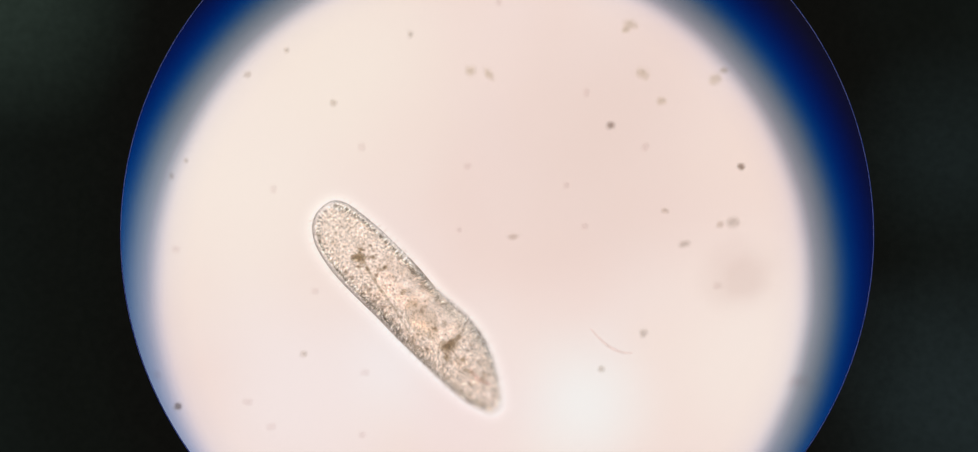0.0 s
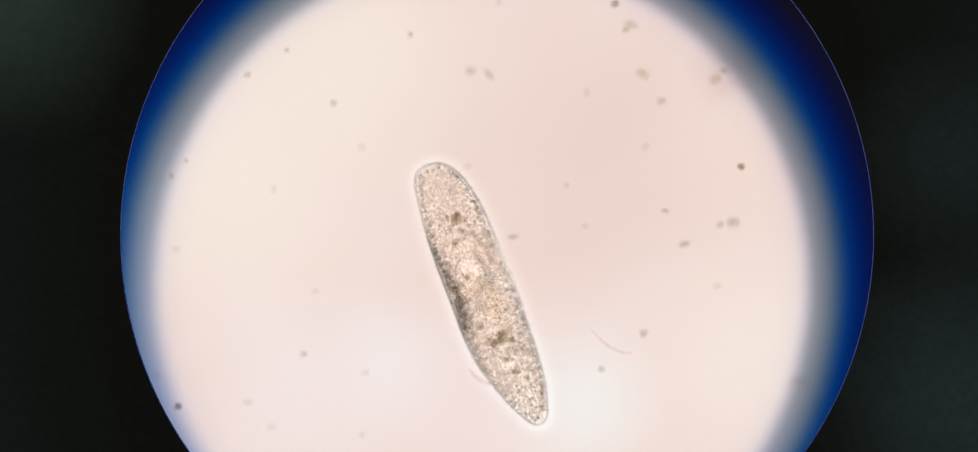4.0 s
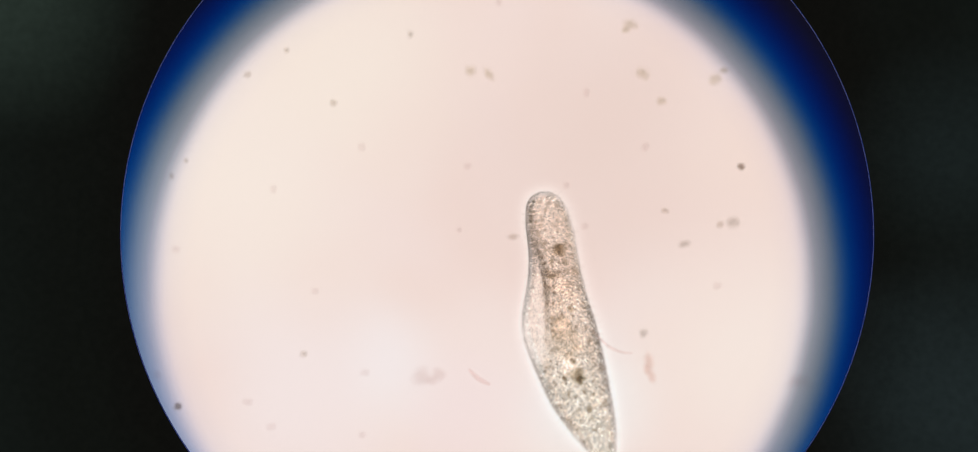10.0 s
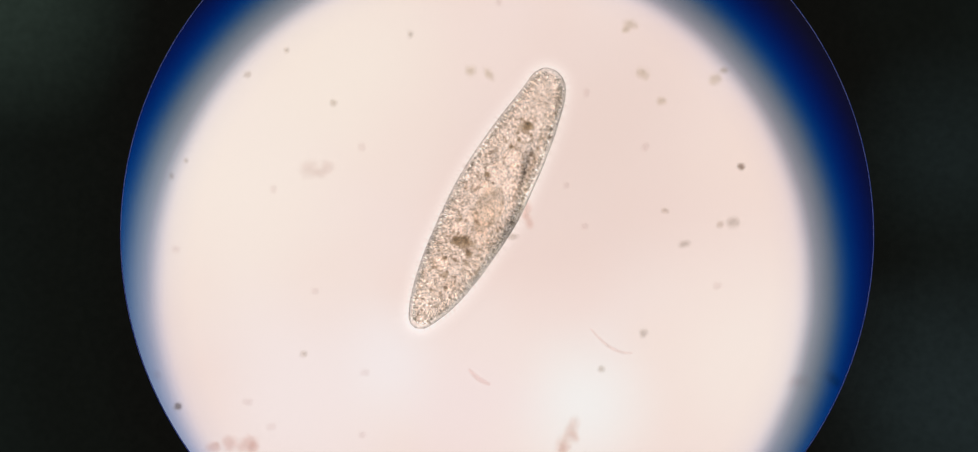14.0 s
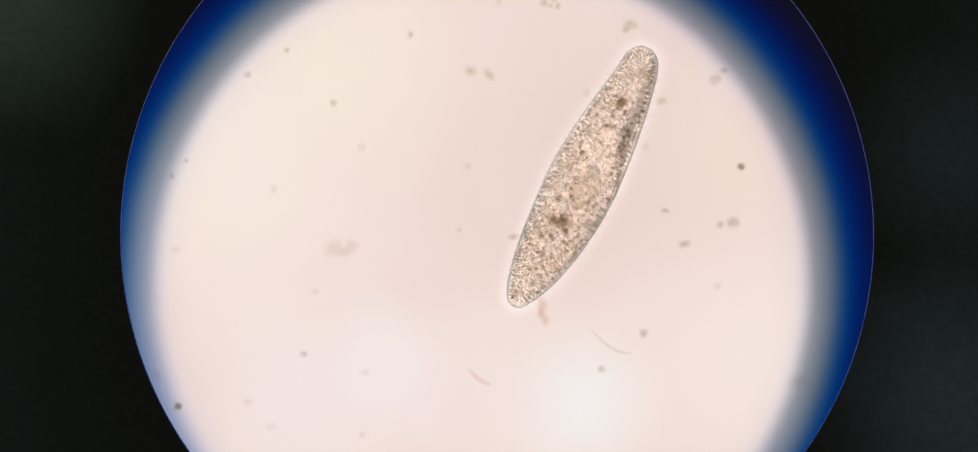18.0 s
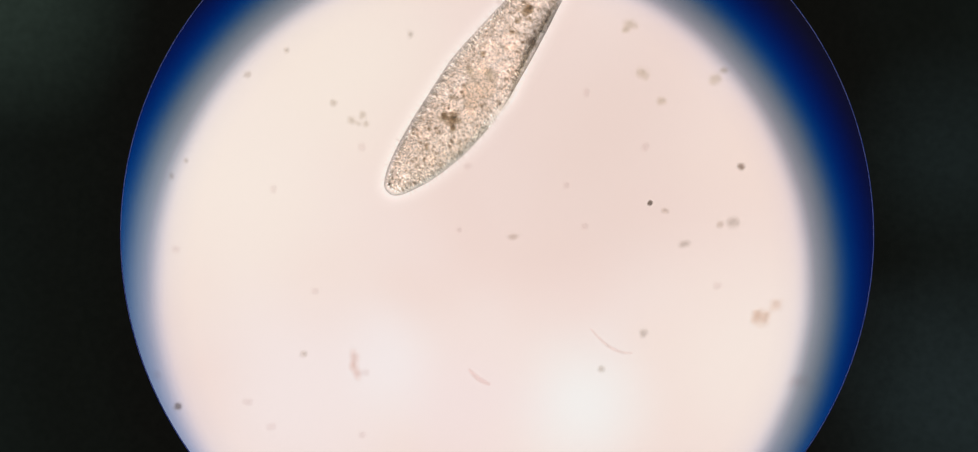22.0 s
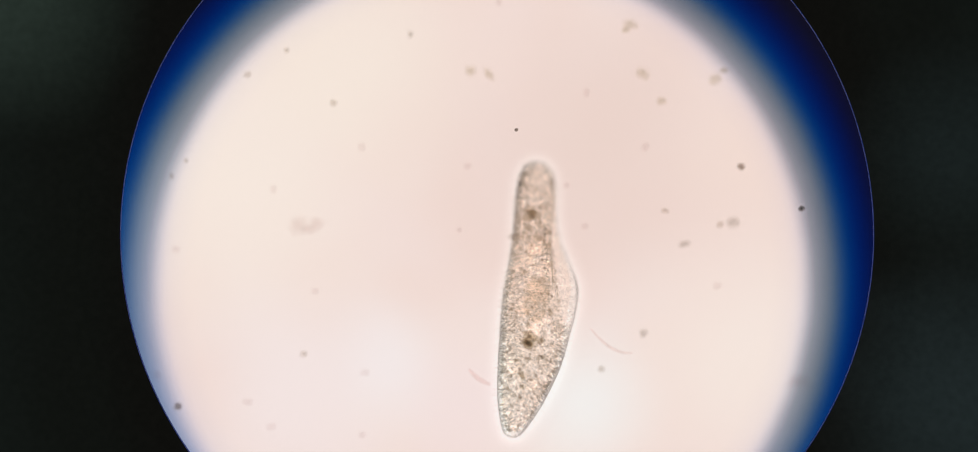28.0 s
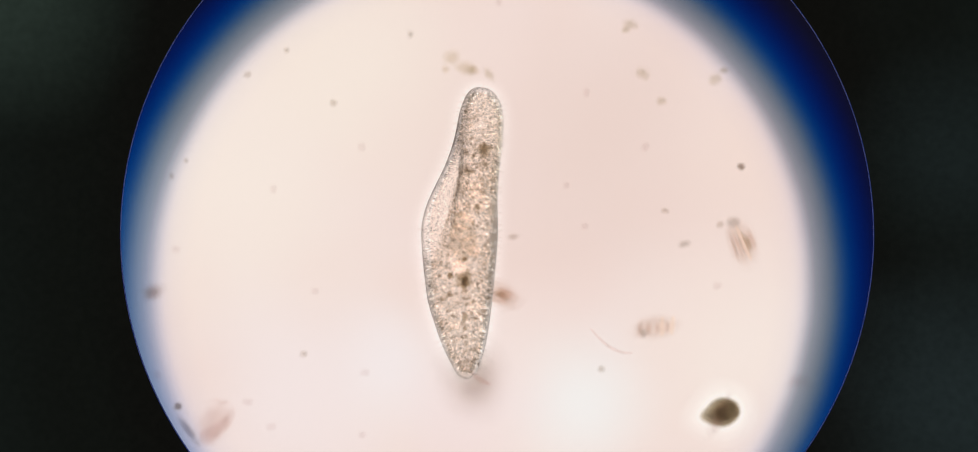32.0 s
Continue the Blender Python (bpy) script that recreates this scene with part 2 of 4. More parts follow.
TWIST = (-30, -30, -30, -30, -30, -44, -58, -70, -85, -90, -90, -90, -90, -90, -90, -90, -90)
SHIFT_X = (0.0, 0.001, 0.004, 0.007, 0.009, 0.006, -0.003, -0.013, -0.023, -0.033, -0.035, -0.031, -0.015, -0.005, 0.0, 0.0, 0.0)
FOLD, GROOVE = 0.56, 0.28     # reach and hollow of the fold beside the mouth groove
SHIFT_Z = (0.0, -0.001, -0.004, -0.007, -0.012, -0.013, -0.013, -0.014, -0.016, -0.015, -0.013, -0.011, -0.007, -0.002, 0.0, 0.0, 0.0)


def smooth_interp(x, xs, ys):
    """Interpolation with smooth slopes."""
    slopes = [0.0] * len(xs)
    for i in range(len(xs)):
        a, b = max(i - 1, 0), min(i + 1, len(xs) - 1)
        slopes[i] = (ys[b] - ys[a]) / (xs[b] - xs[a])
    i = min(max(int(np.searchsorted(xs, x)) - 1, 0), len(xs) - 2)
    h = xs[i + 1] - xs[i]
    s = min(max((x - xs[i]) / h, 0.0), 1.0)
    return ((2 * s ** 3 - 3 * s ** 2 + 1) * ys[i] + (s ** 3 - 2 * s ** 2 + s) * h * slopes[i]
            + (3 * s ** 2 - 2 * s ** 3) * ys[i + 1] + (s ** 3 - s ** 2) * h * slopes[i + 1])


def bump_at(x, mid, width):
    return math.exp(-((x - mid) / width) ** 2)


FINE = 4000
TABLE = [tuple(smooth_interp(i / FINE, STATIONS, row) for row in (WIDTH, DEPTH, TWIST, SHIFT_X, SHIFT_Z)) for i in range(FINE + 1)]


def station(s):
    """Half width, half depth, twist and the middle's shift at s."""
    f = min(max(s, 0.0), 1.0) * FINE
    i = min(int(f), FINE - 1)
    f -= i
    return [p + (q - p) * f for p, q in zip(TABLE[i], TABLE[i + 1])]


def section(s, x, z):
    """A point of the section at s, with x and z in half widths and half depths."""
    w, d, twist, sx, sz = station(s)
    c, n = math.cos(radians(twist)), math.sin(radians(twist))
    px, pz = w * x, d * z
    return Vector(((px * c - pz * n + sx) * LENGTH, (0.5 - min(max(s, 0.0), 1.0)) * LENGTH, (px * n + pz * c + sz) * LENGTH))


def round_to(a, mid):
    """How far the direction a lies from mid, both in radians."""
    return math.atan2(math.sin(a - mid), math.cos(a - mid))


def fold_way(s):
    """The direction of the fold at s: it winds round the body from the head on."""
    return radians(172 + 31 * min(max((s - 0.10) / 0.35, 0.0), 1.0))


def flap(s, away):
    """1 on the thin fold beside the mouth groove, 0 far from it; away: the direction round the axis."""
    return bump_at(round_to(away, fold_way(s)), 0.0, 0.55) * bump_at(max(0.0, abs(s - 0.31) - 0.10), 0.0, 0.13)


def skin(s, a, inset=1.0):
    """A point of the body: s from the head (0) to the tail (1), a round the axis; the groove runs along one flank, beside a thin fold."""
    away = a + radians(station(s)[2])
    k = 1 - 0.20 * bump_at(s, 0.46, 0.13) * bump_at(round_to(away, 2.70), 0.0, 0.45)
    k -= GROOVE * bump_at(s, 0.37, 0.16) * bump_at(round_to(away, fold_way(s) + 0.85), 0.0, 0.36)
    k += FOLD * bump_at(s, 0.41, 0.17) * bump_at(round_to(away, fold_way(s)), 0.0, 0.40)
    return section(s, math.cos(a) * k * inset, math.sin(a) * k * inset)


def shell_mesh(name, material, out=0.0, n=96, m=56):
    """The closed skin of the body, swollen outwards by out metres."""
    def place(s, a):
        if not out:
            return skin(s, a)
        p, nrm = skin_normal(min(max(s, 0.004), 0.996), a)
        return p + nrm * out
    verts, faces = [skin(0, 0) + Vector((0, out, 0))], []
    for j in range(1, n):
        s = 0.5 - 0.5 * math.cos(math.pi * j / n)
        verts += [place(s, 2 * math.pi * i / m) for i in range(m)]
    verts.append(skin(1, 0) - Vector((0, out, 0)))
    last = len(verts) - 1
    for i in range(m):
        h = (i + 1) % m
        faces.append((0, 1 + h, 1 + i))
        faces.append((last, last - m + i, last - m + h))
        for j in range(n - 2):
            a, b = 1 + j * m, 1 + (j + 1) * m
            faces.append((a + i, a + h, b + h, b + i))
    me = mesh_of(name, verts, faces, material)
    bm = bmesh.new()
    bm.from_mesh(me)
    bmesh.ops.recalc_face_normals(bm, faces=bm.faces)
    bm.to_mesh(me)
    bm.free()
    return me


def plasm_mesh(name, material, inset=0.74, n=72, m=48):
    """The body of the plasm, a little inside the skin all round."""
    verts, faces = [section(0.022, 0, 0)], []
    for j in range(1, n):
        s = 0.022 + 0.953 * (0.5 - 0.5 * math.cos(math.pi * j / n))
        twist = radians(station(s)[2])
        ends = inset * min(1.0, 0.35 + 12 * min(s - 0.022, 0.975 - s))
        verts += [skin(s, 2 * math.pi * i / m, ends * (1 + 0.12 * flap(s, 2 * math.pi * i / m + twist))) for i in range(m)]
    verts.append(section(0.975, 0, 0))
    last = len(verts) - 1
    for i in range(m):
        h = (i + 1) % m
        faces += [(0, 1 + h, 1 + i), (last, last - m + i, last - m + h)]
        faces += [(1 + j * m + i, 1 + j * m + h, 1 + (j + 1) * m + h, 1 + (j + 1) * m + i) for j in range(n - 2)]
    return mesh_of(name, verts, faces, material)


def skin_normal(s, a):
    p = skin(s, a)
    d = (skin(min(s + 0.01, 1), a) - skin(max(s - 0.01, 0), a)).cross(skin(s, a + 0.05) - skin(s, a - 0.05))
    if d.dot(p - section(s, 0, 0)) < 0:
        d = -d
    return p, d.normalized()


def lip(s):
    """How far round the body, in radians, the lip of the mouth groove lies at s."""
    return radians(214 + 62 * min(max((s - 0.10) / 0.44, 0), 1) ** 0.8)


def in_groove(s, a):
    return 0.10 < s < 0.60 and radians(200) < (a + radians(station(s)[2])) % (2 * math.pi) < lip(s)


def lip_mesh(material, m=6, n=40):
    """The folded edge of the mouth groove: a thin cord on the skin."""
    verts, faces = [], []
    for j in range(n):
        s = 0.13 + 0.38 * j / (n - 1)
        p, nrm = skin_normal(s, lip(s) - radians(station(s)[2]))
        side = nrm.cross(Vector((0, 1, 0))).normalized()
        k = 0.0011 * (0.25 + math.sin(math.pi * (j + 0.5) / n))
        verts += [p - nrm * 0.0012 + (side * math.cos(2 * math.pi * q / m) + nrm * math.sin(2 * math.pi * q / m)) * k for q in range(m)]
        if j:
            faces += [((j - 1) * m + q, (j - 1) * m + (q + 1) % m, j * m + (q + 1) % m, j * m + q) for q in range(m)]
    return mesh_of("groove_lip", verts, faces, material)


def spines(name, count, start, length, thick, material, lean=0.0):
    """Many thin three-sided spikes along the normals of the skin."""
    verts, faces = [], []
    for _ in range(count):
        s, a = random.uniform(0.008, 0.995), random.uniform(0, 2 * math.pi)
        if random.random() > max(0.12, station(s)[0] / 0.127):
            continue
        if start < 0 and in_groove(s, a) or random.random() < 0.38 * flap(s, a + radians(station(s)[2])):
            continue
        p, nrm = skin_normal(s, a)
        way = (nrm + Vector((random.gauss(0, 0.22), random.gauss(-lean, 0.22), random.gauss(0, 0.22)))).normalized()
        u = way.orthogonal().normalized()
        w = way.cross(u)
        base = p + nrm * start
        size = random.uniform(0.6, 1.25)
        i = len(verts)
        for q in range(3):
            b = 2 * math.pi * q / 3
            verts.append(base + (u * math.cos(b) + w * math.sin(b)) * thick * size)
        verts.append(base + way * length * size)
        faces += [(i, i + 1, i + 3), (i + 1, i + 2, i + 3), (i + 2, i, i + 3)]
    return mesh_of(name, verts, faces, material, False)


VACUOLES = ((0.33, 0.05, -0.1, 0.032), (0.40, -0.1, 0.25, 0.036), (0.42, 0.3, -0.25, 0.028), (0.51, 0.25, 0.0, 0.030), (0.63, -0.3, -0.2, 0.024), (0.62, 0.35, 0.2, 0.026),
            (0.455, -0.15, 0.0, 0.022), (0.57, -0.2, 0.25, 0.020),
            (0.36, 0.35, 0.1, 0.024), (0.47, -0.3, -0.2, 0.030), (0.55, 0.1, 0.3, 0.033), (0.59, 0.2, -0.1, 0.026), (0.76, -0.35, 0.3, 0.024), (0.82, 0.3, -0.1, 0.018))
MEALS = ((0.20, -0.15, 0.3, 0.008), (0.235, 0.3, 0.0, 0.007), (0.27, 0.1, 0.3, 0.009), (0.30, -0.2, -0.2, 0.012), (0.56, 0.35, -0.3, 0.009), (0.72, 0.3, -0.2, 0.009), (0.74, -0.3, 0.3, 0.008), (0.83, 0.2, 0.2, 0.008), (0.86, -0.2, -0.1, 0.007),
         (0.215, 0.1, 0.15, 0.025), (0.245, -0.2, -0.1, 0.008), (0.42, -0.3, 0.2, 0.011), (0.66, 0.05, 0.1, 0.028), (0.675, -0.25, 0.0, 0.018), (0.69, 0.2, 0.25, 0.016),
         (0.655, -0.1, -0.35, 0.012), (0.60, -0.4, -0.1, 0.010), (0.79, -0.1, 0.1, 0.011))


def grains_mesh(name, count, size, material, low=0.03):
    """A cloud of tiny eight-sided grains that leaves the vacuoles free."""
    holes = [(section(s, x, z), r * LENGTH) for s, x, z, r in VACUOLES + ((0.40, 0.0, 0.3, 0.045), (0.47, 0.1, 0.25, 0.055), (0.54, 0.1, 0.2, 0.05))]
    verts, faces = [], []
    while len(verts) < 6 * count:
        s, a, r = random.uniform(low, 0.975), random.uniform(0, 2 * math.pi), math.sqrt(random.random()) * 0.86
        r *= 1 - 0.25 * flap(s, a + radians(station(s)[2]))
        p = section(s, r * math.cos(a), r * math.sin(a))
        if any((p - h).length < 1.05 * rr for h, rr in holes):
            continue
        if random.random() > (station(s)[0] / 0.127) ** 2:
            continue
        if s < 0.28 and random.random() < 0.5:
            continue
        if 0.30 < s < 0.63 and r < 0.5 and random.random() < 0.75:
            continue
        i, k = len(verts), size * random.uniform(0.5, 1.3)
        for d in ((1, 0, 0), (-1, 0, 0), (0, 1, 0), (0, -1, 0), (0, 0, 1), (0, 0, -1)):
            verts.append(p + Vector(d) * k * random.uniform(0.7, 1.3))
        faces += [(i, i + 2, i + 4), (i + 2, i + 1, i + 4), (i + 1, i + 3, i + 4), (i + 3, i, i + 4), (i + 2, i, i + 5), (i + 1, i + 2, i + 5), (i + 3, i + 1, i + 5), (i, i + 3, i + 5)]
    return mesh_of(name, verts, faces, material, False)


def blob_mesh(name, radius, material, stretch=(1, 1, 1), lumps=0.2, sub=3):
    bm = bmesh.new()
    bmesh.ops.create_icosphere(bm, subdivisions=sub, radius=1)
    off = Vector((random.uniform(0, 90), random.uniform(0, 90), random.uniform(0, 90)))
    for v in bm.verts:
        k = 1 + lumps * noise.noise(v.co * 1.7 + off)
        v.co = Vector((v.co.x * stretch[0], v.co.y * stretch[1], v.co.z * stretch[2])) * radius * k
    me = bpy.data.meshes.new(name)
    bm.to_mesh(me)
    bm.free()
    me.materials.append(material)
    me.polygons.foreach_set("use_smooth", [True] * len(me.polygons))
    return me


def crumb_mesh(name, radius, material, count=9):
    """A loose ball of small lumps."""
    bm = bmesh.new()
    for k in range(count):
        d = Vector((random.gauss(0, 1), random.gauss(0, 1.2), random.gauss(0, 1))) * 0.30
        if d.length > 1.1:
            d *= 1.1 / d.length
        bmesh.ops.create_icosphere(bm, subdivisions=1, radius=radius * random.uniform(0.35, 0.62), matrix=Matrix.Translation(d * radius))
    me = bpy.data.meshes.new(name)
    bm.to_mesh(me)
    bm.free()
    me.materials.append(material)
    return me


def make_paramecium():
    p = new("paramecium")
    tagged(p, "slipper-shaped translucent brown paramecium swimming in the water", "microorganism")
    part("pellicle", shell_mesh("pellicle", pellicle_material()), p, "clear grainy skin with a long groove")
    part("plasm", plasm_mesh("plasm", plasm_material()), p, "brownish grainy plasm")
    # diffraction halo: added shells, tinted above 1, brighten what lies behind
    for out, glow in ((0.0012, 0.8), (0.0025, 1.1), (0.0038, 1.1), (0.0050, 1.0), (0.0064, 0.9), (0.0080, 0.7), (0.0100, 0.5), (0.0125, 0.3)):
        blur = tint_material("halo_gain", (1 + 0.009 * glow, 1 + 0.0135 * glow, 1 + 0.0145 * glow, 1))
        part("halo_shell", shell_mesh("halo_shell", blur, out, 72, 48), p, "added shell that brightens into a white halo")
    tagged(part("cilia", spines("cilia", 5000, 0.0, 0.0056, 0.00016, tint_material("cilia", (0.95, 0.94, 0.93, 1)), 0.2), p, "fringe of fine pale hairs"), kind="stuff")
    # added spikes crowd at the edge and imitate its dark refraction line
    tagged(part("alveoli", spines("alveoli", 9000, 0.0002, -0.0013, 0.00036, tint_material("alveolus", (0.89, 0.87, 0.85, 1))), p, "brown pits of the skin, thickening into a dark outline"), kind="stuff")
    tagged(part("trichocysts", spines("trichocysts", 16000, -0.0036, -0.0030, 0.00034, tint_material("trichocyst", (0.79, 0.78, 0.76, 1)), 0.25), p, "brown spindles under the skin"), kind="stuff")
    # refraction's bright speckles, painted by spindles with a tint above 1
    tagged(part("bright_speckles", spines("bright_speckles", 16000, -0.0034, -0.0030, 0.00034, tint_material("bright_speckle", (1.098, 1.10, 1.10, 1)), 0.25), p, "spindles that brighten the light into speckles"), kind="stuff")
    tagged(part("granules", grains_mesh("granules", 3800, 0.0011, tint_material("granule", (0.93, 0.912, 0.89, 1))), p, "brown grains of the plasm"), kind="stuff")
    tagged(part("crystals", grains_mesh("crystals", 220, 0.0014, tint_material("crystal", (0.79, 0.755, 0.71, 1)), 0.20), p, "small dark crystals"), kind="stuff")
    part("groove_lip", lip_mesh(tint_material("groove_lip", (0.875, 0.86, 0.83, 1))), p, "brown folded edge of the mouth groove")
    dark = tint_material("meal", (0.94, 0.922, 0.89, 1), 300, 0.92)
    for s, x, z, r in MEALS:
        part("food_vacuole", crumb_mesh("food_vacuole", r * LENGTH * 1.15, dark), p, "dark olive lump of food", Matrix.Translation(section(s, x, z)))
    # the bubbles' lens brightness sits in their tint, above 1
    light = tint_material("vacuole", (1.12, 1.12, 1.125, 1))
    wall = tint_material("vacuole_wall", (0.935, 0.925, 0.91, 1))
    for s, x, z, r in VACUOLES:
        bubble = part("vacuole", blob_mesh("vacuole", r * LENGTH, light, (1, 1, 1), 0.15, 3), p, "clear round bubble, tinted brighter than the lamp", Matrix.Translation(section(s, x, z)))
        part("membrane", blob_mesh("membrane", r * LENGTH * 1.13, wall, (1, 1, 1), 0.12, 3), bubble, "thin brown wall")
    part("nucleus", blob_mesh("nucleus", 0.055 * LENGTH, tint_material("nucleus", (0.95, 0.93, 0.90, 1), 120, 0.93), (0.8, 1.5, 0.8), 0.2), p, "pale oval nucleus", Matrix.Translation(section(0.52, 0.1, 0.0)))
    return p


paramecium = make_paramecium()


# ---- specks that hang still in the upper water ----
DUST_DARK = fuzzy_material("dark_dust", (0.32, 0.26, 0.20, 1), 0.55)
DUST_BROWN = fuzzy_material("brown_dust", (0.55, 0.48, 0.40, 1), 0.32, 3.0, 0.0)
DUST_OLIVE = fuzzy_material("olive_dust", (0.62, 0.57, 0.42, 1), 0.32, 3.0, 0.0)
DUST_GREY = fuzzy_material("grey_dust", (0.38, 0.34, 0.28, 1), 0.27, 3.0, 0.0)
DUST_PALE = fuzzy_material("pale_dust", (0.74, 0.64, 0.62, 1), 0.16, 2.5)


def flake_mesh(name, rx, ry, thick, material, lumps=0.3):
    """A flat lumpy flake lying on z = 0."""
    me = blob_mesh(name, 1.0, material, (rx, ry, thick / 2), lumps, 3)
    low = min(v.co.z for v in me.vertices)
    for v in me.vertices:
        v.co.z -= low
    return me


def dust(u, v, r, material, label, stretch=1.0, turn=0.0):
    k = span(r, SPECKS)
    ob = new("dust_speck", flake_mesh("dust_speck", k * stretch, k, 0.0015, material))
    p = at(u, v, SPECKS)
    ob.matrix_basis = pose(p.x, p.y, SPECKS, 0, 0, turn)
    # stands for dust on the eyepiece, so it never drifts
    return tagged(ob, label, "dust", "specks hanging in the water")


for u, v, r, stretch, turn in ((1188, 267, 8, 1.1, -50), (286, 652, 9, 1.0, 0), (658, 55, 9, 0.8, 0), (1031, 534, 11, 1.0, 20)):
    dust(u, v, r, DUST_DARK if u in (1188, 286) else DUST_GREY, "small dark speck of dust on the eyepiece optics", stretch, turn)
for u, v, r, stretch, turn in ((1097, 391, 9, 1.6, 10), (535, 165, 9, 1.0, 0), (964, 591, 9, 1.0, 0), (822, 380, 8, 1.5, 5), (1175, 357, 13, 1.2, 0), (1154, 360, 9, 1.0, 0),
                               (487, 566, 9, 1.0, 0), (1066, 338, 7, 1.4, -20), (397, 120, 8, 1.2, 40), (275, 283, 8, 0.8, 0), (298, 258, 6, 1, 0), (460, 81, 7, 1, 0)):
    dust(u, v, r, DUST_GREY if u in (1097, 1175) else DUST_BROWN, "soft brown speck of dust on the eyepiece optics", stretch, turn)
for u, v, r, stretch, turn in ((755, 113, 12, 1.1, 0), (784, 119, 9, 2.0, -55), (1030, 118, 13, 1.3, -40), (1146, 127, 12, 1.3, 20), (1012, 40, 12, 1.5, -15), (1003, 48, 8, 1.3, 0),
                               (1160, 112, 8, 1.2, 0), (1060, 163, 10, 1.2, 0)):
    dust(u, v, r, DUST_OLIVE, "faint olive speck of dust on the eyepiece optics", stretch, turn)
for u, v, r, stretch, turn in ((938, 362, 8, 1.2, 0), (908, 297, 8, 1, 0), (1150, 459, 9, 1.2, 0), (1035, 235, 11, 0.9, 0), (397, 644, 9, 1.3, 0), (435, 684, 9, 1.2, 10), (750, 267, 8, 1.3, 30),
                               (736, 369, 7, 1, 0), (800, 4, 8, 1, 0), (438, 303, 10, 0.8, 0), (580, 236, 10, 1, 0), (585, 598, 9, 1.2, 0), (580, 698, 9, 1, 0), (282, 400, 9, 1, 0), (940, 148, 10, 0.8, 0),
                               (505, 467, 8, 1, 0), (252, 602, 12, 0.7, 20), (1280, 612, 16, 1.6, 0)):
    dust(u, v, r, DUST_PALE, "pale blurred speck of dust on the eyepiece optics", stretch, turn)


def thread(name, points, thick, material, label, category):
    """A thin tapered hair laid along points."""
    verts, faces, m = [], [], 6
    pts = [at(u, v, SPECKS) for u, v in points]
    n = len(pts)
    for i, p in enumerate(pts):
        d = (pts[min(i + 1, n - 1)] - pts[max(i - 1, 0)]).normalized()
        side = Vector((-d.y, d.x, 0))
        k = thick * (0.35 + 0.65 * math.sin(math.pi * (i + 0.5) / n))
        for q in range(m):
            b = 2 * math.pi * q / m
            verts.append(p - pts[0] + side * math.cos(b) * k + Vector((0, 0, (1 + math.sin(b)) * k * 0.5)))
        if i:
            faces += [((i - 1) * m + q, (i - 1) * m + (q + 1) % m, i * m + (q + 1) % m, i * m + q) for q in range(m)]
    faces += [tuple(range(m)), tuple(range((n - 1) * m, n * m))]
    ob = new(name, mesh_of(name, verts, faces, material))
    ob.location = (pts[0].x, pts[0].y, SPECKS)
    return tagged(ob, label, category)


PINK_HAIR = tint_material("pink_hair", (0.978, 0.935, 0.925, 1), 300, 0.96)
thread("hair", [(947 + 67 * s, 527 + 62 * s - 24 * s * s + 6 * math.sin(3 * s)) for s in np.linspace(0, 1, 14)], span(2.2, SPECKS), PINK_HAIR, "thin curved pinkish hair on the eyepiece optics", "hair")
# a scratch on the eyepiece, built as a short thread
thread("lint", [(752 + 34 * s, 592 + 27 * s + 3 * math.sin(4 * s)) for s in np.linspace(0, 1, 8)], span(4.0, SPECKS), PINK_HAIR, "short pinkish scratch of the eyepiece, built as a thread", "lint")


# ---- what lies in the water ----
SMUDGE = fuzzy_material("smudge", (0.80, 0.72, 0.70, 1), 0.13, 1.2, 0.3)
GREYBLUR = fuzzy_material("grey_smudge", (0.66, 0.60, 0.55, 1), 0.35, 1.2, 0.05)
RUST = fuzzy_material("rust_clump", (0.78, 0.56, 0.48, 1), 0.30, 3.5, 0.0)
INK = fuzzy_material("dark_dot", (0.30, 0.28, 0.25, 1), 0.78, 2.0, 0.3)
AMBER = fuzzy_material("amber_plate", (0.80, 0.66, 0.56, 1), 0.34, 3.0, 0.0)
CLEAR = scatter_material("clear_plate", (0.10, 0.10, 0.09, 1), (0.985, 0.96, 0.93, 1))
SHEATH = fuzzy_material("sheath", (0.78, 0.68, 0.62, 1), 0.31, 2.2, 0.4)
CELL = tint_material("olive_cell", (0.915, 0.895, 0.862, 1), 130, 0.92)
BROWNLINE = fuzzy_material("brown_line", (0.62, 0.47, 0.38, 1), 0.27, 2.5, 0.0)
AMBERLINE = fuzzy_material("dark_amber_line", (0.52, 0.38, 0.22, 1), 0.42, 2.5, 0.0)
HALO = tint_material("cell_halo", (1.006, 1.0115, 1.0125, 1))


def smudge(label, rx, ry, material, turn=0.0):
    """A soft blur with a denser core."""
    ob = tagged(new("smudge"), label, "smudge")
    ob.matrix_basis = pose(0, 0, BED, 0, 0, turn)
    part("fringe", flake_mesh("fringe", span(rx, BED), span(ry, BED), 0.004, material, 0.15), ob)
    part("core", flake_mesh("core", span(rx * 0.62, BED), span(ry * 0.62, BED), 0.003, material, 0.25), ob, "denser core", pose(span(rx * 0.08, BED), span(-ry * 0.06, BED), 0.0045))
    return ob


